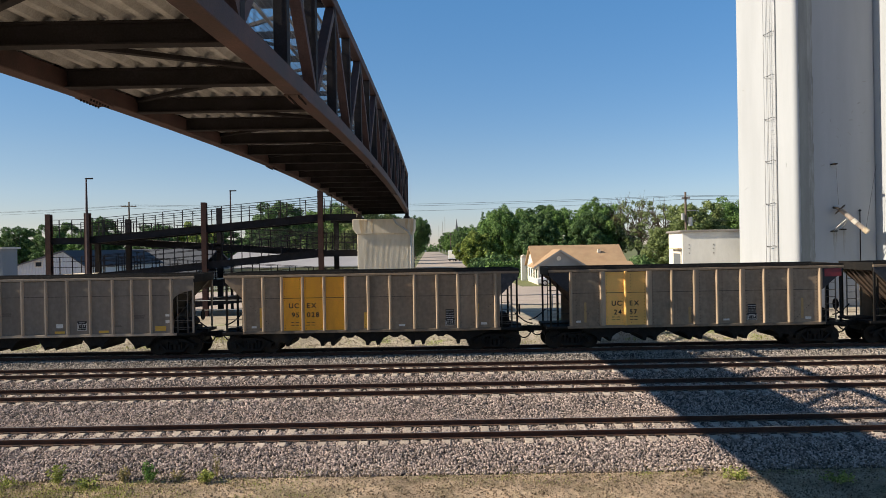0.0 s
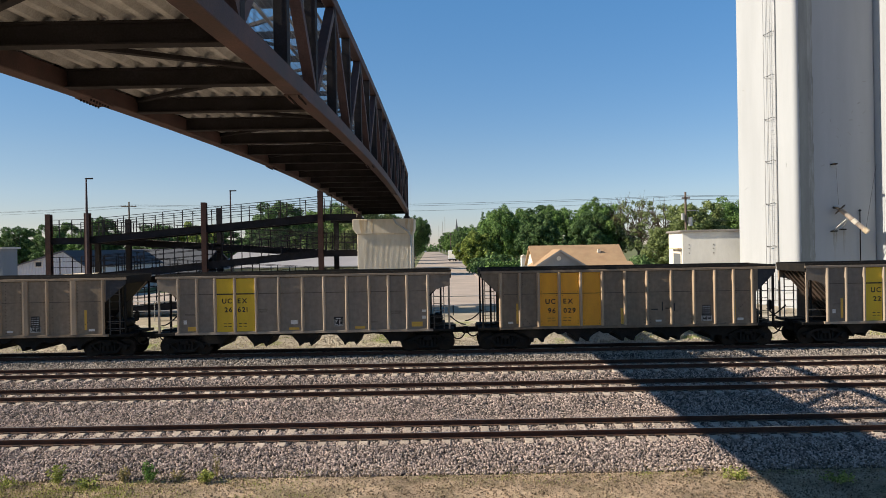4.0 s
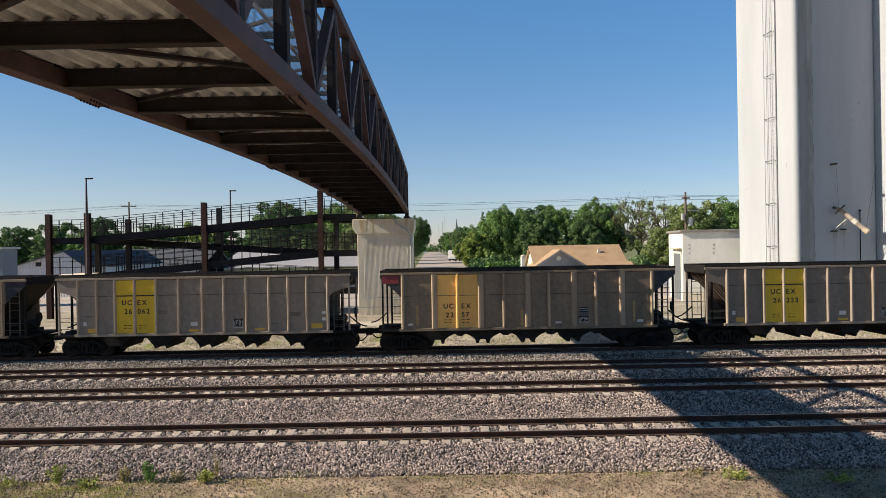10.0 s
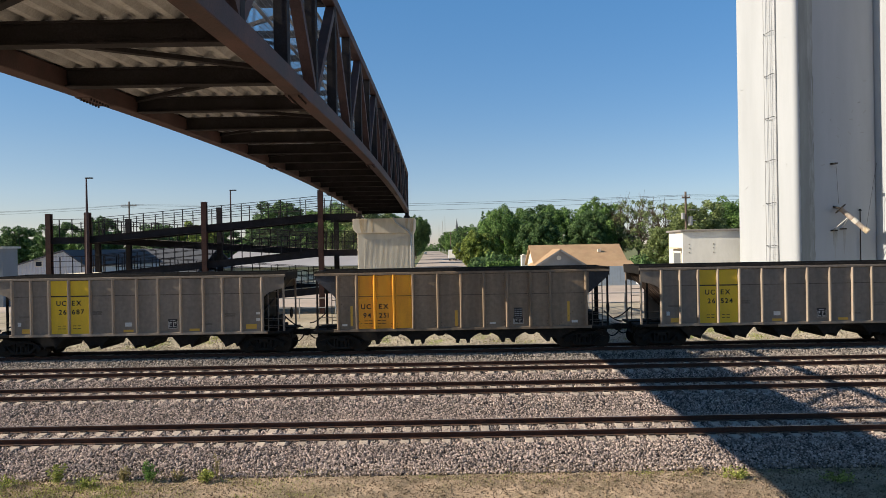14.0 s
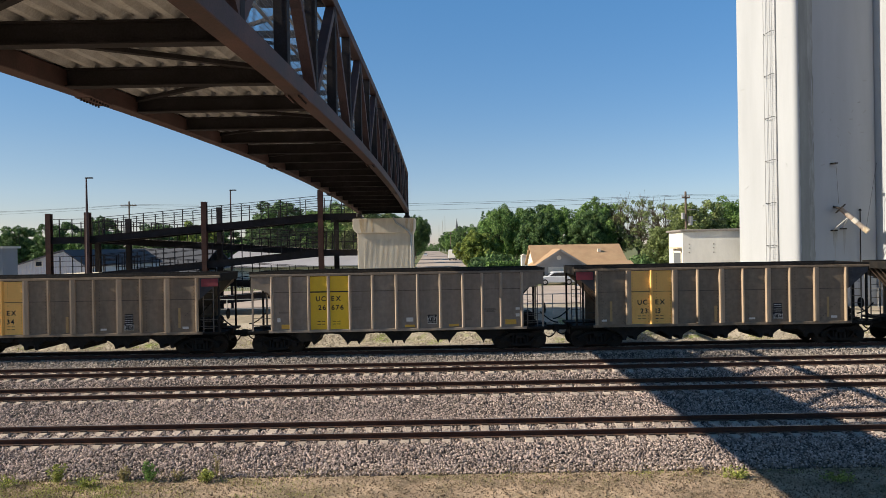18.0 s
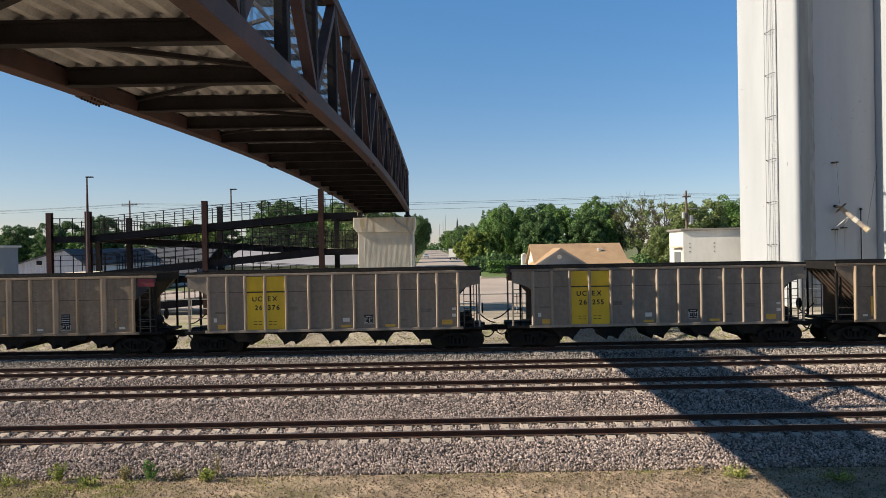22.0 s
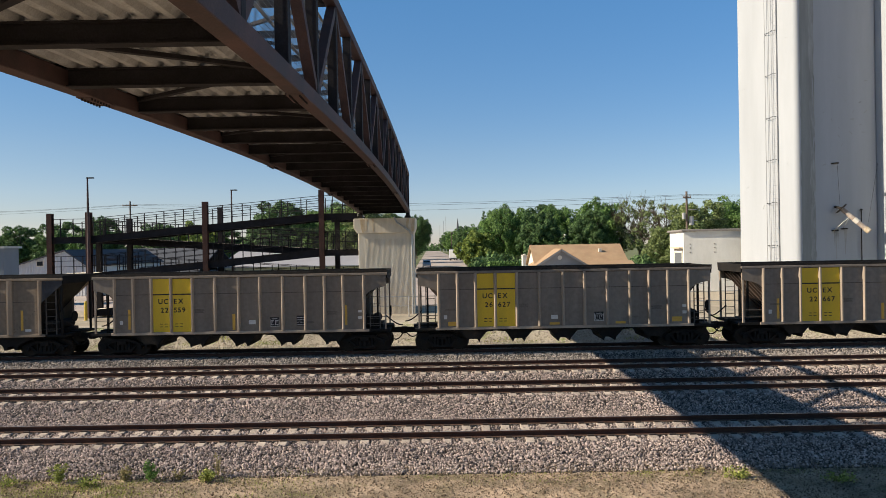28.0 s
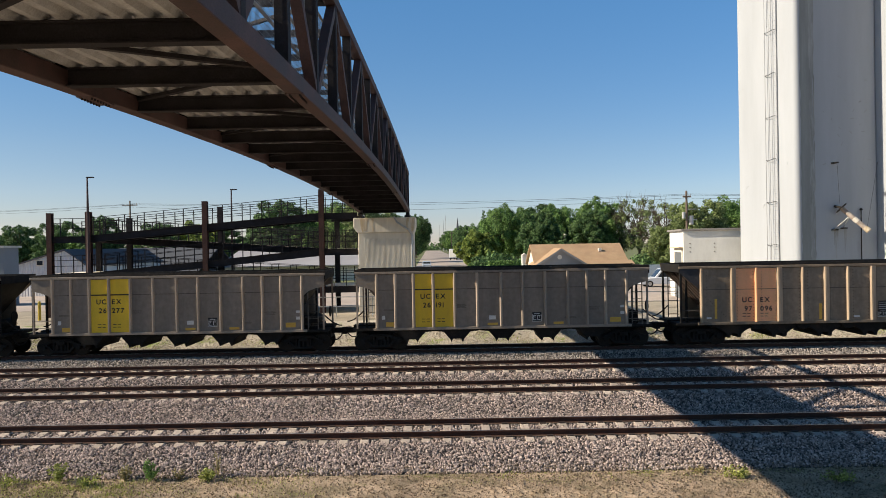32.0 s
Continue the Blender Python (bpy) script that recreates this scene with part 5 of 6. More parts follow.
# train order: characters left and right of the rib, kind of body, panel colour
TRAIN = (("", "", "curved", ""), ("95", "028", "early", "amber"), ("24", "57", "riveted", "ochre"), ("97", "053", "riveted", "salmon"), ("97", "114", "riveted", "salmon"), ("26", "621", "curved", "yellow"),
         ("96", "029", "early", "amber"), ("22", "583", "curved", "yellow"), ("21", "18", "riveted", "ochre"), ("21", "38", "riveted", "ochre"), ("94", "153", "stepped", "amber"), ("26", "062", "curved", "yellow"),
         ("22", "57", "riveted", "ochre"), ("26", "223", "curved", "yellow"), ("95", "071", "early", "amber"), ("26", "687", "curved", "yellow"), ("94", "251", "stepped", "amber"), ("26", "524", "curved", "yellow"),
         ("26", "695", "curved", "yellow"), ("24", "34", "riveted", "ochre"), ("26", "676", "curved", "yellow"), ("23", "13", "riveted", "ochre"), ("26", "278", "curved", "yellow"), ("22", "89", "riveted", "ochre"),
         ("26", "376", "curved", "yellow"), ("26", "255", "curved", "yellow"), ("96", "031", "early", "amber"), ("20", "45", "riveted", "ochre"), ("22", "425", "curved", "yellow"), ("97", "164", "riveted", "salmon"),
         ("22", "559", "curved", "yellow"), ("26", "627", "curved", "yellow"), ("22", "667", "curved", "yellow"), ("94", "009", "stepped", "amber"), ("26", "277", "curved", "yellow"), ("26", "191", "curved", "yellow"),
         ("97", "096", "riveted", "salmon"))
SIDE = 1.50                       # half width over the side sheets
words = {}


def glyph(ch, size):
    """Outline of one character of the built-in font as vertices and faces, its left foot at the origin."""
    cu = bpy.data.curves.new("glyph", "FONT")
    cu.body, cu.size, cu.extrude, cu.offset = "6" if ch == "9" else ch, size, 0.002, 0.007
    ob = new("glyph", cu)
    bpy.context.view_layer.update()
    me = bpy.data.meshes.new_from_object(ob.evaluated_get(bpy.context.evaluated_depsgraph_get()))
    bpy.data.objects.remove(ob)
    v = np.array([p.co for p in me.vertices])
    if ch == "9":
        lo, hi = v.min(0), v.max(0)
        v[:, :2] = (lo + hi)[:2] - v[:, :2]
    v[:, 0] -= v[:, 0].min()
    return v, [tuple(p.vertices) for p in me.polygons]


glyphs = {}


def lettering(text, size):
    """Mesh of a word, upright, facing the camera's side."""
    if (text, size) not in words:
        s, x = Shape(), 0.0
        for ch in text:
            if ch not in glyphs:
                glyphs[ch] = glyph(ch, size)
            v, f = glyphs[ch]
            s.add([(x + p[0], -p[2], p[1]) for p in v], f)
            x += v[:, 0].max() + 0.06
        me = bpy.data.meshes.new("lettering")
        me.from_pydata(s.v, [], s.f)
        me.materials.append(M_LETTER)
        words[text, size] = me
    return words[text, size]


def width_of(me):
    v = [p.co.x for p in me.vertices]
    return max(v) - min(v)


# trucks
def truck_meshes():
    out = {}
    s = Shape()
    y0, y1 = 0.93, 1.07
    s.prism([(-1.15, 0.58), (-0.85, 0.66), (-0.45, 0.84), (0.45, 0.84), (0.85, 0.66), (1.15, 0.58), (1.12, 0.50), (0.80, 0.54), (0.42, 0.70), (-0.42, 0.70), (-0.80, 0.54), (-1.12, 0.50)], 1, y0, y1)
    s.prism([(-0.80, 0.56), (-0.45, 0.18), (0.45, 0.18), (0.80, 0.56), (0.68, 0.56), (0.38, 0.28), (-0.38, 0.28), (-0.68, 0.56)], 1, y0, y1)
    for x in (-0.40, 0.32):
        s.box(x, x + 0.08, y0, y1, 0.27, 0.71)
    for x in (-0.89, 0.89):
        s.rod((x, 0.90, 0.457), (x, 1.13, 0.457), 0.135, 10)
    out["side_frame"] = s.mesh("side_frame", M_UNDER)
    out["spring"] = Shape().rod((0, 1.0, 0.28), (0, 1.0, 0.56), 0.085, 8).mesh("spring", M_UNDER)
    out["bolster"] = Shape().box(-0.22, 0.22, -1.12, 1.12, 0.56, 0.78).box(-0.46, 0.46, -0.9, 0.9, 0.2, 0.62).box(-1.3, 1.3, -0.5, 0.5, 0.62, 1.05).mesh("bolster", M_UNDER, bevel=0.02)
    s = Shape()
    for sy in (-1, 1):
        y0 = sy * 0.70
        s.rod((0, y0, 0), (0, sy * 0.84, 0), 0.457, 28, 0.445).rod((0, sy * 0.675, 0), (0, y0, 0), 0.485, 28)
        s.rod((0, sy * 0.84, 0), (0, sy * 0.90, 0), 0.14, 12)
        for k in range(4):
            a = k * math.pi / 2
            s.rod((0.28 * math.cos(a), sy * 0.84, 0.28 * math.sin(a)), (0.28 * math.cos(a), sy * 0.848, 0.28 * math.sin(a)), 0.05, 8)
    s.rod((0, -0.9, 0), (0, 0.9, 0), 0.085, 10)
    out["wheelset"] = s.mesh("wheelset", M_WHEEL, smooth=True)
    return out


TRUCK = truck_meshes()


def dent(x, z, which):
    """Depth of the shallow dents in the side sheets, inward."""
    return 0.011 * (1 + noise.noise((x * 0.75, z * 0.55, 3.1 + 7.7 * which))) * min(1, max(0, 6.2 - abs(x)) * 2)


def dented(x0, x1, z0, z1, out, which, cell=0.22):
    """A sheet with a dented face towards -y and a plain back."""
    nx, nz = max(2, round((x1 - x0) / cell)), max(2, round((z1 - z0) / cell))
    g = [(x0 + (x1 - x0) * i / nx, z0 + (z1 - z0) * j / nz) for j in range(nz + 1) for i in range(nx + 1)]
    face = Shape().add([(x, dent(x, z, which) - out, z) for x, z in g], [(j * (nx + 1) + i, j * (nx + 1) + i + 1, (j + 1) * (nx + 1) + i + 1, (j + 1) * (nx + 1) + i) for j in range(nz) for i in range(nx)])
    return face


def chute_mesh(kind):
    s = Shape()
    # tapered bin bottom and two door feet
    s.prism([(-1.138, 1.02), (1.138, 1.02), (1.138, 0.86), (0.68, 0.82), (0.36, 0.46), (0.29, 0.28), (0.20, 0.46), (-0.20, 0.46), (-0.29, 0.28), (-0.36, 0.46), (-0.68, 0.82), (-1.138, 0.86)] if kind == "curved" else
            [(-1.138, 1.02), (1.138, 1.02), (1.138, 0.80), (0.88, 0.78), (0.58, 0.64), (0.38, 0.48), (0.33, 0.28), (0.20, 0.28), (0.14, 0.48), (-0.14, 0.48), (-0.20, 0.28), (-0.33, 0.28), (-0.38, 0.48), (-0.58, 0.64), (-0.88, 0.78), (-1.138, 0.80)], 1, -1.28, 1.28)
    return s.mesh("hopper_chute", M_UNDER)


def body_meshes(kind):
    """All meshes of one kind of hopper car, made once."""
    out = {}
    if kind == "curved":
        end = [(7.32, 3.86), (7.32, 3.22), (6.85, 3.12), (6.5, 2.98), (6.32, 2.82), (6.24, 2.6), (6.24, 1.0)]
    else:
        e = 6.4 if kind == "early" else 6.25
        end = [(7.32, 3.86), (7.32, 3.58), (e, 2.66), (e, 1.0)]
    out["side_sheet"] = []
    for which in range(3):
        sheet = dented(-6.2, 6.2, 1.0, 3.82, 0.012, which)
        sheet.box(-6.2, 6.2, 0.024, 0.04, 1.0, 3.82)
        tip = [(x, z) for x, z in end if x > 6.2] + [(6.2, end[-1][1]), (6.2, 3.86)]
        sheet.prism(tip, 1, -0.012, 0.012).prism([(-x, z) for x, z in tip], 1, -0.012, 0.012)
        out["side_sheet"].append(sheet.mesh("side_sheet", M_BODY[kind], smooth=True))
    out["side_sill"] = Shape().box(-6.45, 6.45, -0.07, 0.05, 0.96, 1.09).mesh("side_sill", M_RIB[kind] if kind == "curved" else M_BODY[kind], bevel=0.01)
    out["top_seam"] = Shape().box(-6.3, 6.3, -0.03, 0.02, 3.755, 3.785).mesh("top_seam", M_SEAM)
    out["top_chord"] = Shape().box(-7.38, 7.38, -0.07, 0.05, 3.78, 3.90).mesh("top_chord", M_BODY[kind], bevel=0.012)
    out["top_rim"] = Shape().box(-7.38, 7.38, -0.05, 0.04, 3.90, 4.02).mesh("top_rim", M_BLACK)
    out["rib"] = Shape().prism([(-0.08, 0), (0.08, 0), (0.032, -0.115), (-0.032, -0.115)], 2, 1.09, 3.78).mesh("rib", M_RIB[kind])
    out["wide_rib"] = Shape().prism([(-0.08, 0), (0.22, 0), (0.20, -0.05), (0.05, -0.115), (-0.032, -0.115)], 2, 1.09, 3.78).mesh("rib", M_RIB[kind])
    out["slope_sheet"] = Shape().prism([(7.36, 3.9), (7.36, 3.84), (4.75, 1.0), (4.6, 1.0)], 1, -SIDE + 0.02, SIDE - 0.02).mesh("slope_sheet", M_SOOTY)
    out["stiffener"] = Shape().beam((7.30, 0, 3.70), (4.95, 0, 1.14), 0.06, 0.12, (0, 1, 0)).mesh("stiffener", M_SOOTY)
    # same sheet for the end away from the sun, shade put in as near-black
    out["shade_slope"] = Shape().prism([(7.36, 3.9), (7.36, 3.84), (4.75, 1.0), (4.6, 1.0)], 1, -SIDE + 0.02, SIDE - 0.02).mesh("slope_sheet", M_UNDER)
    out["end_sheet"] = Shape().box(7.30, 7.38, -SIDE, SIDE, 3.6, 4.0).mesh("end_sheet", M_UNDER)
    zs = 2.98 if kind == "curved" else 2.72
    out["panel_seam"] = Shape().box(-6.2, 6.2, -0.0145, 0.012, zs - 0.012, zs + 0.012).mesh("panel_seam", M_SEAM)
    rv = Shape()
    if kind != "curved":
        for u in RIBS[kind]:
            for e in (-0.15, 0.15 if kind != "riveted" else 0.27):
                for z in [1.2 + 0.15 * q for q in range(17)] if kind == "riveted" else [1.2, 1.35, 2.62, 2.82] + [3.2 + 0.11 * q for q in range(5)]:
                    rv.box(u * U + e - 0.013, u * U + e + 0.013, -0.024, 0.015, z - 0.013, z + 0.013)
        for q in range(12):
            for sx in (-1, 1):
                x, z = 6.05 - 0.11 * q, 2.35 - 0.11 * q
                rv.box(sx * x - 0.014, sx * x + 0.014, -0.024, 0.015, z - 0.014, z + 0.014)
        out["rivets"] = rv.mesh("rivets", M_SEAM)
        e = 6.4 if kind == "early" else 6.25
        out["gusset"] = Shape().prism([(7.33, 3.79), (7.33, 3.57), (e + 0.09, 2.72), (e + 0.09, 3.79)], 1, -0.018, 0.018).mesh("end_gusset", M_DARKEND)
    out["hopper_chute"] = chute_mesh(kind)
    if kind != "curved":
        out["cross_beam"] = Shape().prism([(-0.42, 1.0), (0.42, 1.0), (0.30, 0.80), (0.12, 0.68), (-0.12, 0.68), (-0.30, 0.80)], 1, -1.42, 1.42).mesh("cross_beam", M_UNDER)
    return out


M_DUSTYBAR = mat("dusty_black_bar", (0.10, 0.085, 0.07), 0.7, scale=3, vary=0.4, each=0.3)
M_DARKEND = mat("dark_end_paint", (0.035, 0.036, 0.042), 0.75, scale=3, vary=0.4, second=(0.12, 0.10, 0.085), mixing=0.32, each=0.3)
M_SEAM = mat("dusty_seam", (0.07, 0.052, 0.038), 0.85, vary=0.3)
BODY = {k: body_meshes(k) for k in RIBS}
CENTRE_SILL = Shape().box(-7.6, 7.6, -0.28, 0.28, 0.86, 1.12).mesh("centre_sill", M_UNDER)
PLATFORM = Shape().box(6.1, 7.5, -1.5, 1.5, 0.95, 1.06).mesh("end_platform", M_UNDER)
POST = Shape().box(-0.045, 0.045, -0.05, 0.05, 1.0, 3.86).mesh("end_post", M_UNDER)
POST_LIGHT = Shape().box(-0.04, 0.04, -0.05, 0.05, 1.0, 3.8).mesh("end_post", M_RIB["curved"])
COUPLER = Shape().box(7.4, 8.0, -0.14, 0.14, 0.72, 0.98).box(7.95, 8.16, -0.20, 0.20, 0.66, 1.0).mesh("coupler", M_UNDER, bevel=0.03)
HOSE = Shape().tube([(7.3 + 0.8 * i / 8, -0.5, 0.82 - 0.40 * math.sin(math.pi * i / 8) ** 0.7) for i in range(9)], 0.035).mesh("air_hose", M_BLACK)
CABLE = Shape().tube([(7.2 + 0.9 * i / 8, -0.9, 1.75 - 0.55 * math.sin(math.pi / 2 * i / 8)) for i in range(9)], 0.035).mesh("brake_cable", M_BLACK)
lad = Shape()
for z in [1.25 + 0.36 * k for k in range(7)]:
    lad.rod((-0.24, 0, z), (0.24, 0, z), 0.016, 6)
lad.box(-0.27, -0.23, -0.03, 0.03, 1.0, 3.86).box(0.23, 0.27, -0.03, 0.03, 1.0, 3.86)
LADDER = lad.mesh("ladder", M_DUSTYBAR)
GRAB = Shape().rod((-0.45, 0, 0), (0.45, 0, 0), 0.016, 6).mesh("grab_rail", M_DUSTYBAR)
TANK = Shape().rod((0, -0.7, 1.5), (0, 0.5, 1.5), 0.24, 14).box(-0.45, 0.35, -0.6, 0.6, 1.06, 1.3).box(-0.5, -0.1, -1.1, -0.7, 1.2, 1.75).mesh("brake_cylinder", M_UNDER, bevel=0.02)
WHEEL = Shape().rod((0, 0, 0), (0.05, 0, 0), 0.27, 16).mesh("brake_wheel", M_UNDER)
COALS = {}
for k in range(3):
    nx, ny = 40, 8
    v = [(-6.9 + 13.8 * i / nx, -1.42 + 2.84 * j / ny, 3.55 + 0.28 * noise.noise((i * 0.6, j * 0.6, k * 9.1))) for j in range(ny + 1) for i in range(nx + 1)]
    COALS[k] = Shape().add(v, [(j * (nx + 1) + i, j * (nx + 1) + i + 1, (j + 1) * (nx + 1) + i + 1, (j + 1) * (nx + 1) + i) for j in range(ny) for i in range(nx)]).mesh("coal_load", M_COAL, smooth=True)
DATA = Shape().box(-0.5, 0.5, -0.004, 0.02, -0.5, 0.5).mesh("data_panel", M_LETTER)
dl = Shape()
for z in (0.30, 0.06, -0.18, -0.40):
    for x, w in ((-0.44, 0.2), (-0.18, 0.30), (0.18, 0.26)):
        dl.box(x, x + w, -0.008, -0.004, z, z + 0.05)
DATA_TOP = dl.mesh("stencil_marking", M_STENCIL)
dl = Shape()
for x in (-0.40, 0.06):
    dl.box(x, x + 0.34, -0.008, -0.004, 0.12, 0.17).box(x, x + 0.34, -0.008, -0.004, -0.34, -0.29).box(x, x + 0.05, -0.008, -0.004, -0.29, 0.12).box(x + 0.17, x + 0.22, -0.008, -0.004, -0.1, 0.12)
dl.box(-0.5, 0.5, -0.008, -0.004, -0.5, -0.45).box(-0.5, -0.46, -0.008, -0.004, -0.45, 0.3).box(0.46, 0.5, -0.008, -0.004, -0.45, 0.3).box(-0.3, 0.3, -0.008, -0.004, 0.3, 0.36)
DATA_LOW = dl.mesh("stencil_marking", M_STENCIL)
BAR = Shape().box(-0.5, 0.5, -0.003, 0, -0.5, 0.5).mesh("stencil_bar", M_LETTER)
FAINTBAR = Shape().box(-0.5, 0.5, -0.003, 0.02, -0.5, 0.5).mesh("stencil_bar", M_FADED)
PALEBAR = Shape().box(-0.5, 0.5, -0.003, 0.02, -0.5, 0.5).mesh("stencil_bar", M_STENCIL)
YELLOWBAR = Shape().box(-0.5, 0.5, -0.003, 0.02, -0.5, 0.5).mesh("reflector_strip", M_PALE)
DIMBAR = Shape().box(-0.5, 0.5, -0.003, 0.02, -0.5, 0.5).mesh("reflector_strip", M_DIM)
KIND_LABEL = {"early": "brown-grey steel coal hopper car with three amber yellow panels", "riveted": "dusty brown riveted coal hopper car with faded ochre panels",
              "stepped": "brown coal hopper car with three orange-yellow panels", "curved": "dusty grey steel coal hopper car with bright yellow panels"}
cars, wheelsets, panels = [], [], {}
X0, PITCH, SPEED, GAIN = -19.84, 16.228, 17.082, 0.001325


def car_x(i, t):
    return X0 + PITCH * i - SPEED * t + GAIN * t * t


def scaled(x, y, z, w, h):
    return Matrix.LocRotScale((x, y, z), None, (w, 1, h))


def hopper_car(i, left, right, kind, colour):
    r = random.Random(100 + i)
    label = KIND_LABEL[kind]
    if colour == "salmon":
        label = "dusty brown riveted coal hopper car with faded salmon panels"
    car = thing("hopper_car", label, "freight car", pose(car_x(i, 0), 37.1, 0.46), "hopper cars of the coal train")
    B = BODY[kind]
    for s, turn in ((-1, 0), (1, 180)):
        part("side_sheet", B["side_sheet"][i % 3], parent=car, m=pose(0, s * SIDE, 0, 0, 0, turn))
        part("side_sill", B["side_sill"], parent=car, m=pose(0, s * SIDE, 0, 0, 0, turn))
        part("top_chord", B["top_chord"], parent=car, m=pose(0, s * SIDE, 0, 0, 0, turn))
        part("top_rim", B["top_rim"], parent=car, m=pose(0, s * SIDE, 0, 0, 0, turn))
        for k, u in enumerate(RIBS[kind]):
            wide = kind == "riveted" and k % 2 == 1
            rib = B["wide_rib" if wide else "rib"]
            if s < 0 and colour and kind in ("riveted", "stepped") and LABELS[kind][0] < k < LABELS[kind][1]:
                if (kind, colour, wide) not in panels:
                    panels[kind, colour, wide] = rib.copy()
                    panels[kind, colour, wide].materials[0] = PAINT[colour]
                rib = panels[kind, colour, wide]
            part("rib", rib, parent=car, m=pose(-s * u * U, s * (SIDE + 0.012), 0, 0, 0, turn))
        if kind != "early" or s > 0:
            if "gusset" in B:
                part("end_gusset", B["gusset"], parent=car, m=pose(0, -SIDE, 0) if s > 0 else pose(0, -SIDE, 0, 0, 0, 180), label="dark painted end gusset")
        part("top_seam", B["top_seam"], parent=car, m=pose(0, s * SIDE, 0, 0, 0, turn))
        part("panel_seam", B["panel_seam"], parent=car, m=pose(0, s * SIDE, 0, 0, 0, turn))
        if "rivets" in B:
            tagged(part("rivets", B["rivets"], parent=car, m=pose(0, s * SIDE, 0, 0, 0, turn)), kind="stuff")
        # the right end gets the sheet with shade in its colour
        slope = part("slope_sheet", B["shade_slope" if s < 0 else "slope_sheet"], parent=car, m=pose(0, 0, 0, 0, 0, turn))
        for yy in (-1.2, -0.75, -0.3, 0.3, 0.75, 1.2) if s > 0 else ():
            part("stiffener", B["stiffener"], parent=slope, m=pose(0, yy, 0))
        part("end_sheet", B["end_sheet"], parent=car, m=pose(0, 0, 0, 0, 0, turn))
        part("end_platform", PLATFORM, parent=car, m=pose(0, 0, 0, 0, 0, turn))
        part("coupler", COUPLER, parent=car, m=pose(0, 0, 0, 0, 0, turn))
        part("air_hose", HOSE, parent=car, m=pose(0, 0, 0, 0, 0, turn))
        part("brake_cable", CABLE, parent=car, m=pose(0, 0, 0, 0, 0, turn))
        for q in (-1, 1):
            part("end_post", POST_LIGHT if kind == "curved" else POST, parent=car, m=pose(s * 7.27, q * (SIDE - 0.06), 0))
        part("end_post", POST, parent=car, m=pose(s * 6.85, -SIDE + 0.5, 0))
        part("ladder", LADDER, parent=car, m=pose(s * 6.75, -s * (SIDE - 0.04), 0))
        part("grab_rail", GRAB, parent=car, m=pose(s * 6.78, -SIDE + 0.02, 1.7))
        part("grab_rail", GRAB, parent=car, m=pose(s * 6.78, -SIDE + 0.02, 1.35))
        tr = part("truck", TRUCK["bolster"], parent=car, m=pose(s * 6.15, 0, -0.12))
        for q in (0, 180):
            part("side_frame", TRUCK["side_frame"], parent=tr, m=pose(0, 0, 0, 0, 0, q))
            for x in (-0.22, 0.0, 0.22):
                part("spring", TRUCK["spring"], parent=tr, m=pose(x, 0, 0) @ pose(0, 0, 0, 0, 0, q))
        for x in (-0.89, 0.89):
            w = part("wheelset", TRUCK["wheelset"], parent=tr, m=pose(x, 0, 0.457))
            wheelsets.append((i, w, x))
    part("centre_sill", CENTRE_SILL, parent=car)
    part("coal_load", COALS[i % 3], parent=car)
    part("brake_cylinder", TANK, parent=car, m=pose(6.7, 0, 0))
    part("brake_wheel", WHEEL, parent=car, m=pose(7.45, -0.6, 1.9))
    for k in range(-2, 3):
        part("hopper_chute", B["hopper_chute"], parent=car, m=pose(k * 2.28, 0, 0))
    if "cross_beam" in B:
        for k in range(-2, 2):
            part("cross_beam", B["cross_beam"], parent=car, m=pose((k + 0.5) * 2.28, 0, 0))
    y = -SIDE - 0.0125
    if colour:
        a, b, z1, z2 = LABELS[kind]
        mid = RIBS[kind][a + 1] * U
        for k in range(a, b):
            x0, x1 = RIBS[kind][k] * U + 0.081, RIBS[kind][k + 1] * U - 0.081
            key = (kind, k, colour, i % 3)
            if key not in panels:
                panels[key] = dented(x0, x1, 1.10, 3.80, 0.004, i % 3).mesh("colour_panel", PAINT[colour], smooth=True)
            p = part("colour_panel", panels[key], parent=car, m=pose(0, y, 0), label={"yellow": "bright yellow painted panel", "amber": "amber yellow painted panel", "ochre": "faded ochre painted panel", "salmon": "faded salmon painted panel"}[colour])
            if kind in ("curved", "early"):
                part("panel_seam", BAR, parent=p, m=scaled((x0 + x1) / 2, -0.002, 2.98 if kind == "curved" else 2.72, x1 - x0, 0.06 if kind == "curved" else 0.025))
            if k < a + 2:
                for z in (1.5, 1.36):
                    for dx in (-0.12, 0.11):
                        part("stencil_bar", BAR, parent=p, m=scaled((x0 + x1) / 2 + dx + (0.12 if k == a else -0.15), -0.006 + dent((x0 + x1) / 2, z, i % 3), z, 0.16, 0.03))
        size = 0.34
        gap = 0.14 if kind == "curved" else 0.2
        for text, z, after in (("UC", z1, False), ("EX", z1, True), (left, z2, False), (right, z2, True)):
            me = lettering(text, size)
            w = width_of(me)
            lx = mid + gap if after else mid - gap - w
            deep = min(dent(lx + w * f, z + dz, i % 3) for f in (0, 0.25, 0.5, 0.75, 1) for dz in (-0.12, 0, 0.12))
            part("lettering", me, parent=car, m=pose(lx, y - 0.007 + deep, z - 0.12))
    # stencilled data, reflectors and placards
    if kind == "curved":
        boards = ((1.72, 1.52, 0.46, 0.46, DATA_LOW),) + (((1.72 + 1.32, 1.56, 0.42, 0.5, DATA_TOP),) if left == "22" else ())
    else:
        bx = 3.9 if kind == "early" else 2.78
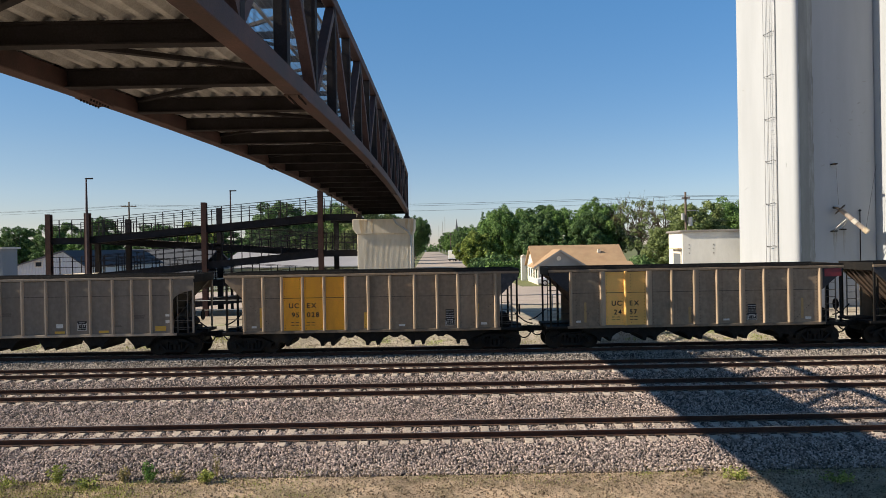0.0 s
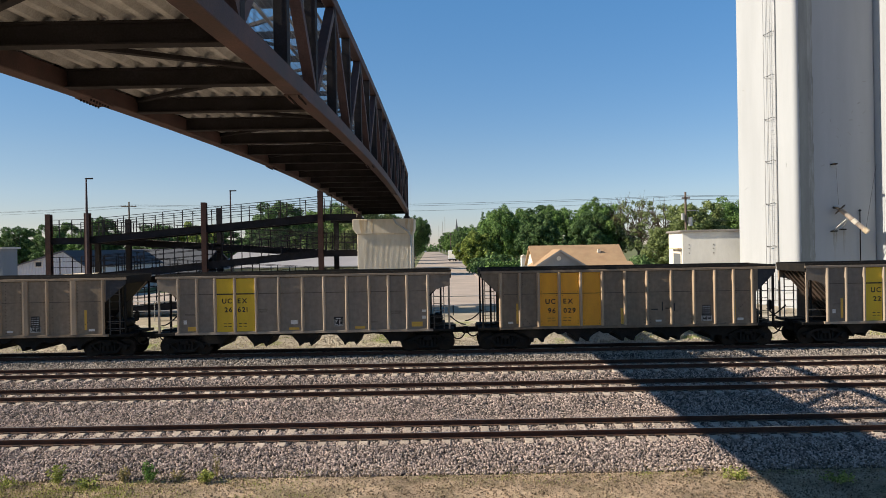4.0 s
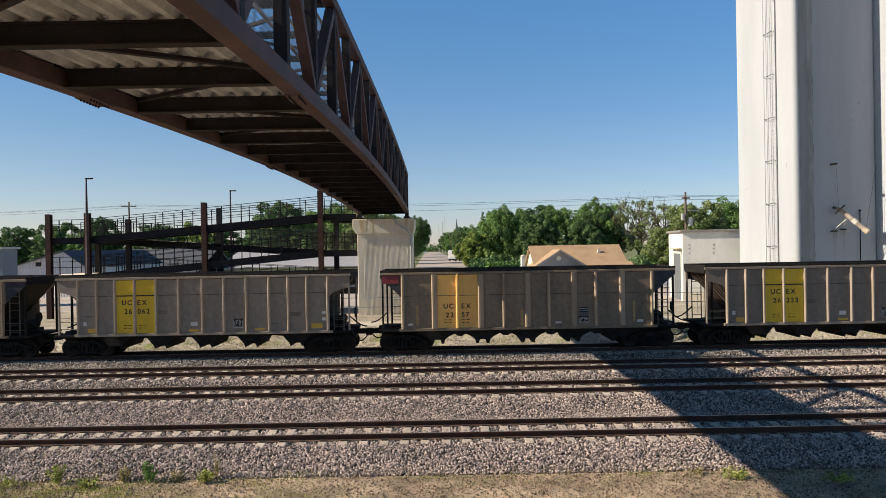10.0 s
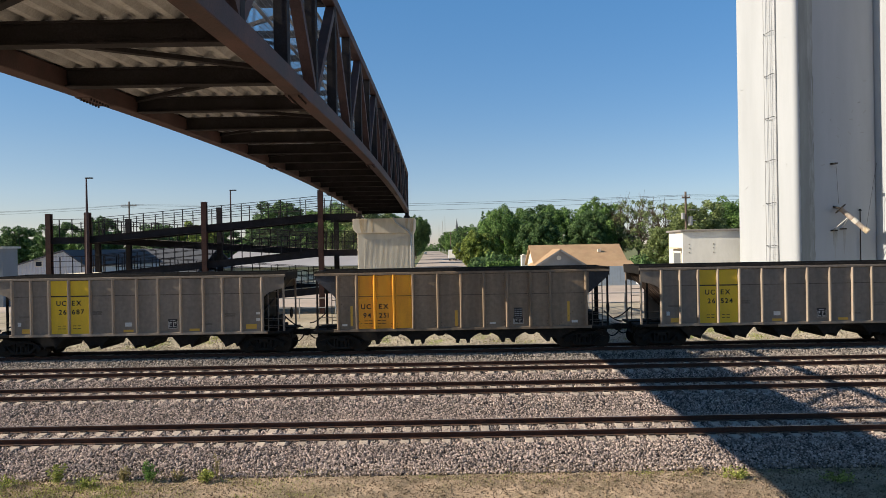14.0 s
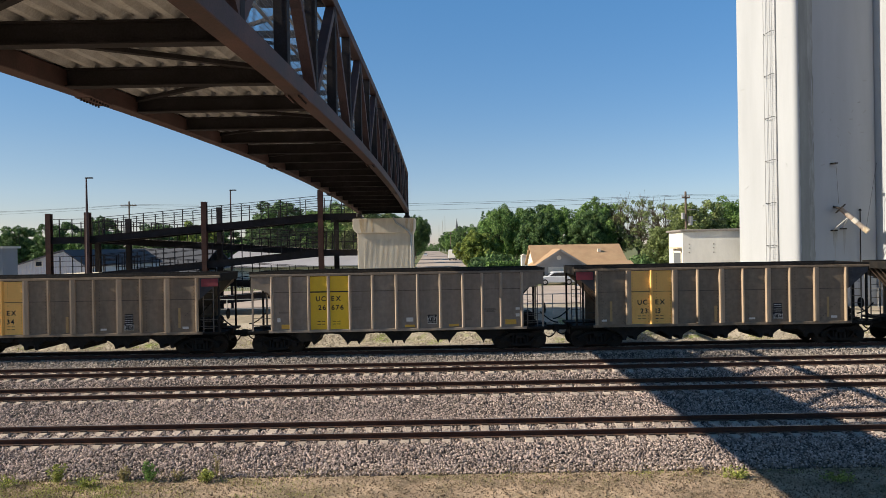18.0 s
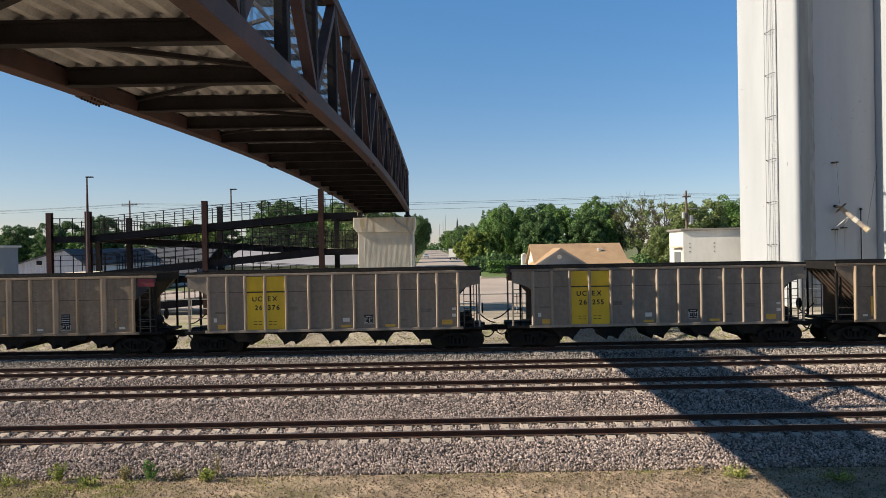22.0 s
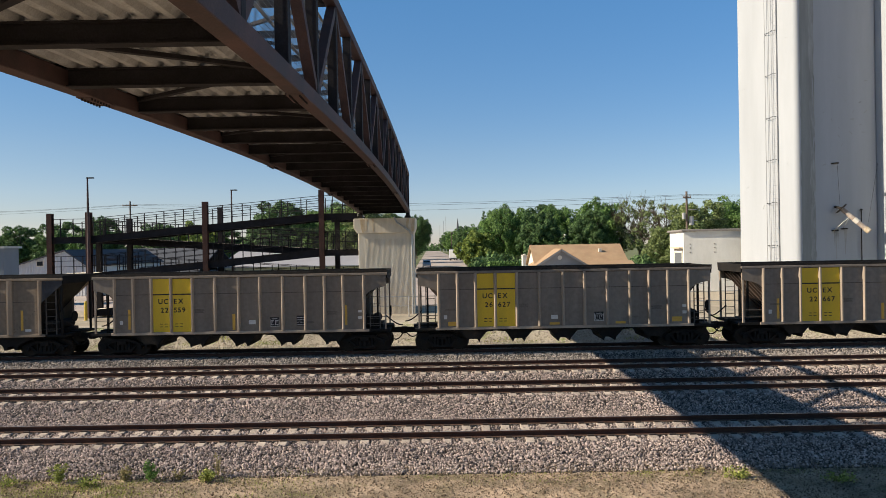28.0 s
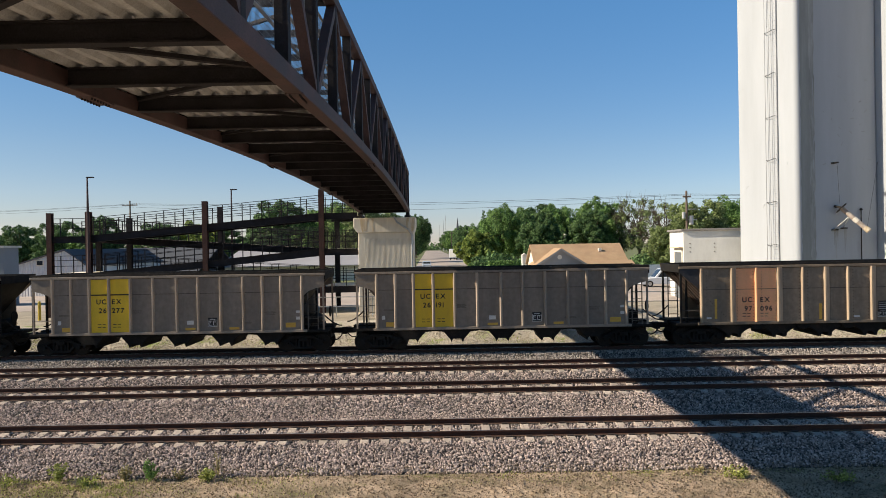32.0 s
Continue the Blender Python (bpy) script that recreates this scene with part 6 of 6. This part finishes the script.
        boards = ((bx, 1.80, 0.42, 0.46, DATA_TOP), (bx, 1.40, 0.5, 0.34, DATA_LOW))
    for x, z, w, h, marks in boards:
        d = part("data_panel", DATA, parent=car, m=scaled(x, y + 0.006, z, w, h), label="black data panel with white stencilled lines")
        tagged(part("stencil_marking", marks, parent=d), kind="stuff")
    for x, z, w, h in ((-2.05, 2.15, 0.5, 0.05), (-2.05, 2.05, 0.45, 0.04), (-5.7, 1.95, 0.55, 0.05), (3.4, 1.45, 0.6, 0.05), (4.6, 1.95, 0.6, 0.05), (4.6, 1.85, 0.5, 0.05)) if kind == "curved" else ():
        for dz in (0.0, 0.045):
            part("stencil_bar", FAINTBAR, parent=car, m=scaled(x, y - 0.002 + dent(x, z, i % 3), z + dz, w * (0.9 if dz else 1.0), 0.022))
    for x, z, w, h in ((-0.5 if i % 2 else 0.6, 1.52, 0.34, 0.2), (6.0, 1.98, 0.2, 0.12), (-5.95, 1.6, 0.16, 0.2), (6.0, 1.66, 0.2, 0.15)) if kind == "curved" else ((-5.9, 1.3, 0.25, 0.1), (1.5, 1.28, 0.3, 0.09), (5.6, 1.3, 0.3, 0.12)):
        part("stencil_bar", PALEBAR, parent=car, m=scaled(x, y - 0.002 + dent(x, z, i % 3), z, w, h))
    for x, z, w, h in ((-5.55, 1.26, 0.55, 0.22), (-0.5 if i % 2 else 0.6, 1.2, 0.5, 0.12), (2.8, 1.2, 0.5, 0.12), (5.65, 1.32, 0.55, 0.24)) if kind == "curved" and left != "22" else ((-5.55, 1.75, 0.12, 1.0), (5.3, 1.8, 0.12, 1.0), (-0.32, 1.55, 0.14, 0.8)):
        part("reflector_strip", DIMBAR if kind == "riveted" and colour == "ochre" else YELLOWBAR, parent=car, m=scaled(x, y - 0.002 + dent(x, z, i % 3), z, w, h))
    red = {2: (1,), 12: (-1,), 19: (1,), 21: (-1,), 23: (1,)}.get(i, ())
    for e in red:
        part("end_board", Shape().box(e * 6.85 - 0.42, e * 6.85 + 0.42, -0.02, 0, 3.35, 3.74), M_RED, car, "dull red end board", m=pose(0, y, 0))
    if i == 29:
        g = Shape().prism([(-1.1, 1.2), (1.0, 1.15), (1.15, 1.7), (0.75, 1.62), (0.5, 2.25), (0.15, 1.75), (-0.25, 2.3), (-0.55, 1.8), (-1.2, 2.2)], 1, -0.003, 0)
        part("graffiti", g, M_GRAF, car, "dark blue-grey painted graffiti shape", m=pose(1.95, y, 0))
        part("graffiti", Shape().prism([(0, 1.85), (0.5, 2.0), (0.3, 1.75), (0.75, 1.8), (0.1, 1.65)], 1, -0.003, 0), M_LETTER, car, m=pose(-1.0, y, 0))
    if i == 6:
        for gx, gz, gw, gh in ((1.0, 1.9, 0.05, 0.5), (1.3, 1.85, 0.35, 0.05), (1.7, 2.0, 0.05, 0.45), (2.0, 1.9, 0.3, 0.05), (2.3, 1.95, 0.05, 0.4)):
            part("graffiti", BAR, parent=car, m=scaled(gx, y, gz, gw, gh))
    if i == 18:
        chalk = lettering("KCCO", size).copy()
        chalk.materials[0] = M_STENCIL
        part("chalk_mark", chalk, parent=car, m=pose(3.35, y - 0.006, 1.62) @ Matrix.Diagonal((0.75, 1, 0.75, 1)), label="white chalk letters")
    cars.append(car)
    return car


for i, row in enumerate(TRAIN):
    hopper_car(i, *row)


def motions():
    for i, car in enumerate(cars):
        walk(car, [(t, pose(car_x(i, t), 37.1, 0.46)) for t in (0, 4, 8, 12, 16, 20, 24, 28, 32)])
    walk(street_car, [(t, pose(-0.0246 * d, d, FAR_Z + 0.02, 0, 0, 1.4)) for t, d in ((0, 712), (6, 592), (13, 452), (19, 332), (24, 231), (27.5, 168), (29.5, 151), (30.5, 148), (32, 147))])
    for i, w, x in wheelsets:
        rows = []
        seen = [k for k in range(0, 961) if abs(car_x(i, k / 30)) < 34]
        ks = sorted({0, 960, *seen})
        last = 0.0
        for k in ks:
            t = k / 30
            if k in (0, 960) and k not in seen:
                a = rows[-1][2] if rows else car_x(i, seen[0] / 30) / 0.457
            else:
                a = car_x(i, t) / 0.457
            rows.append((t, pose(x, 0, 0.457, 0, math.degrees(a), 0), a))
        walk(w, [(t, m_) for t, m_, a in rows])


motions()
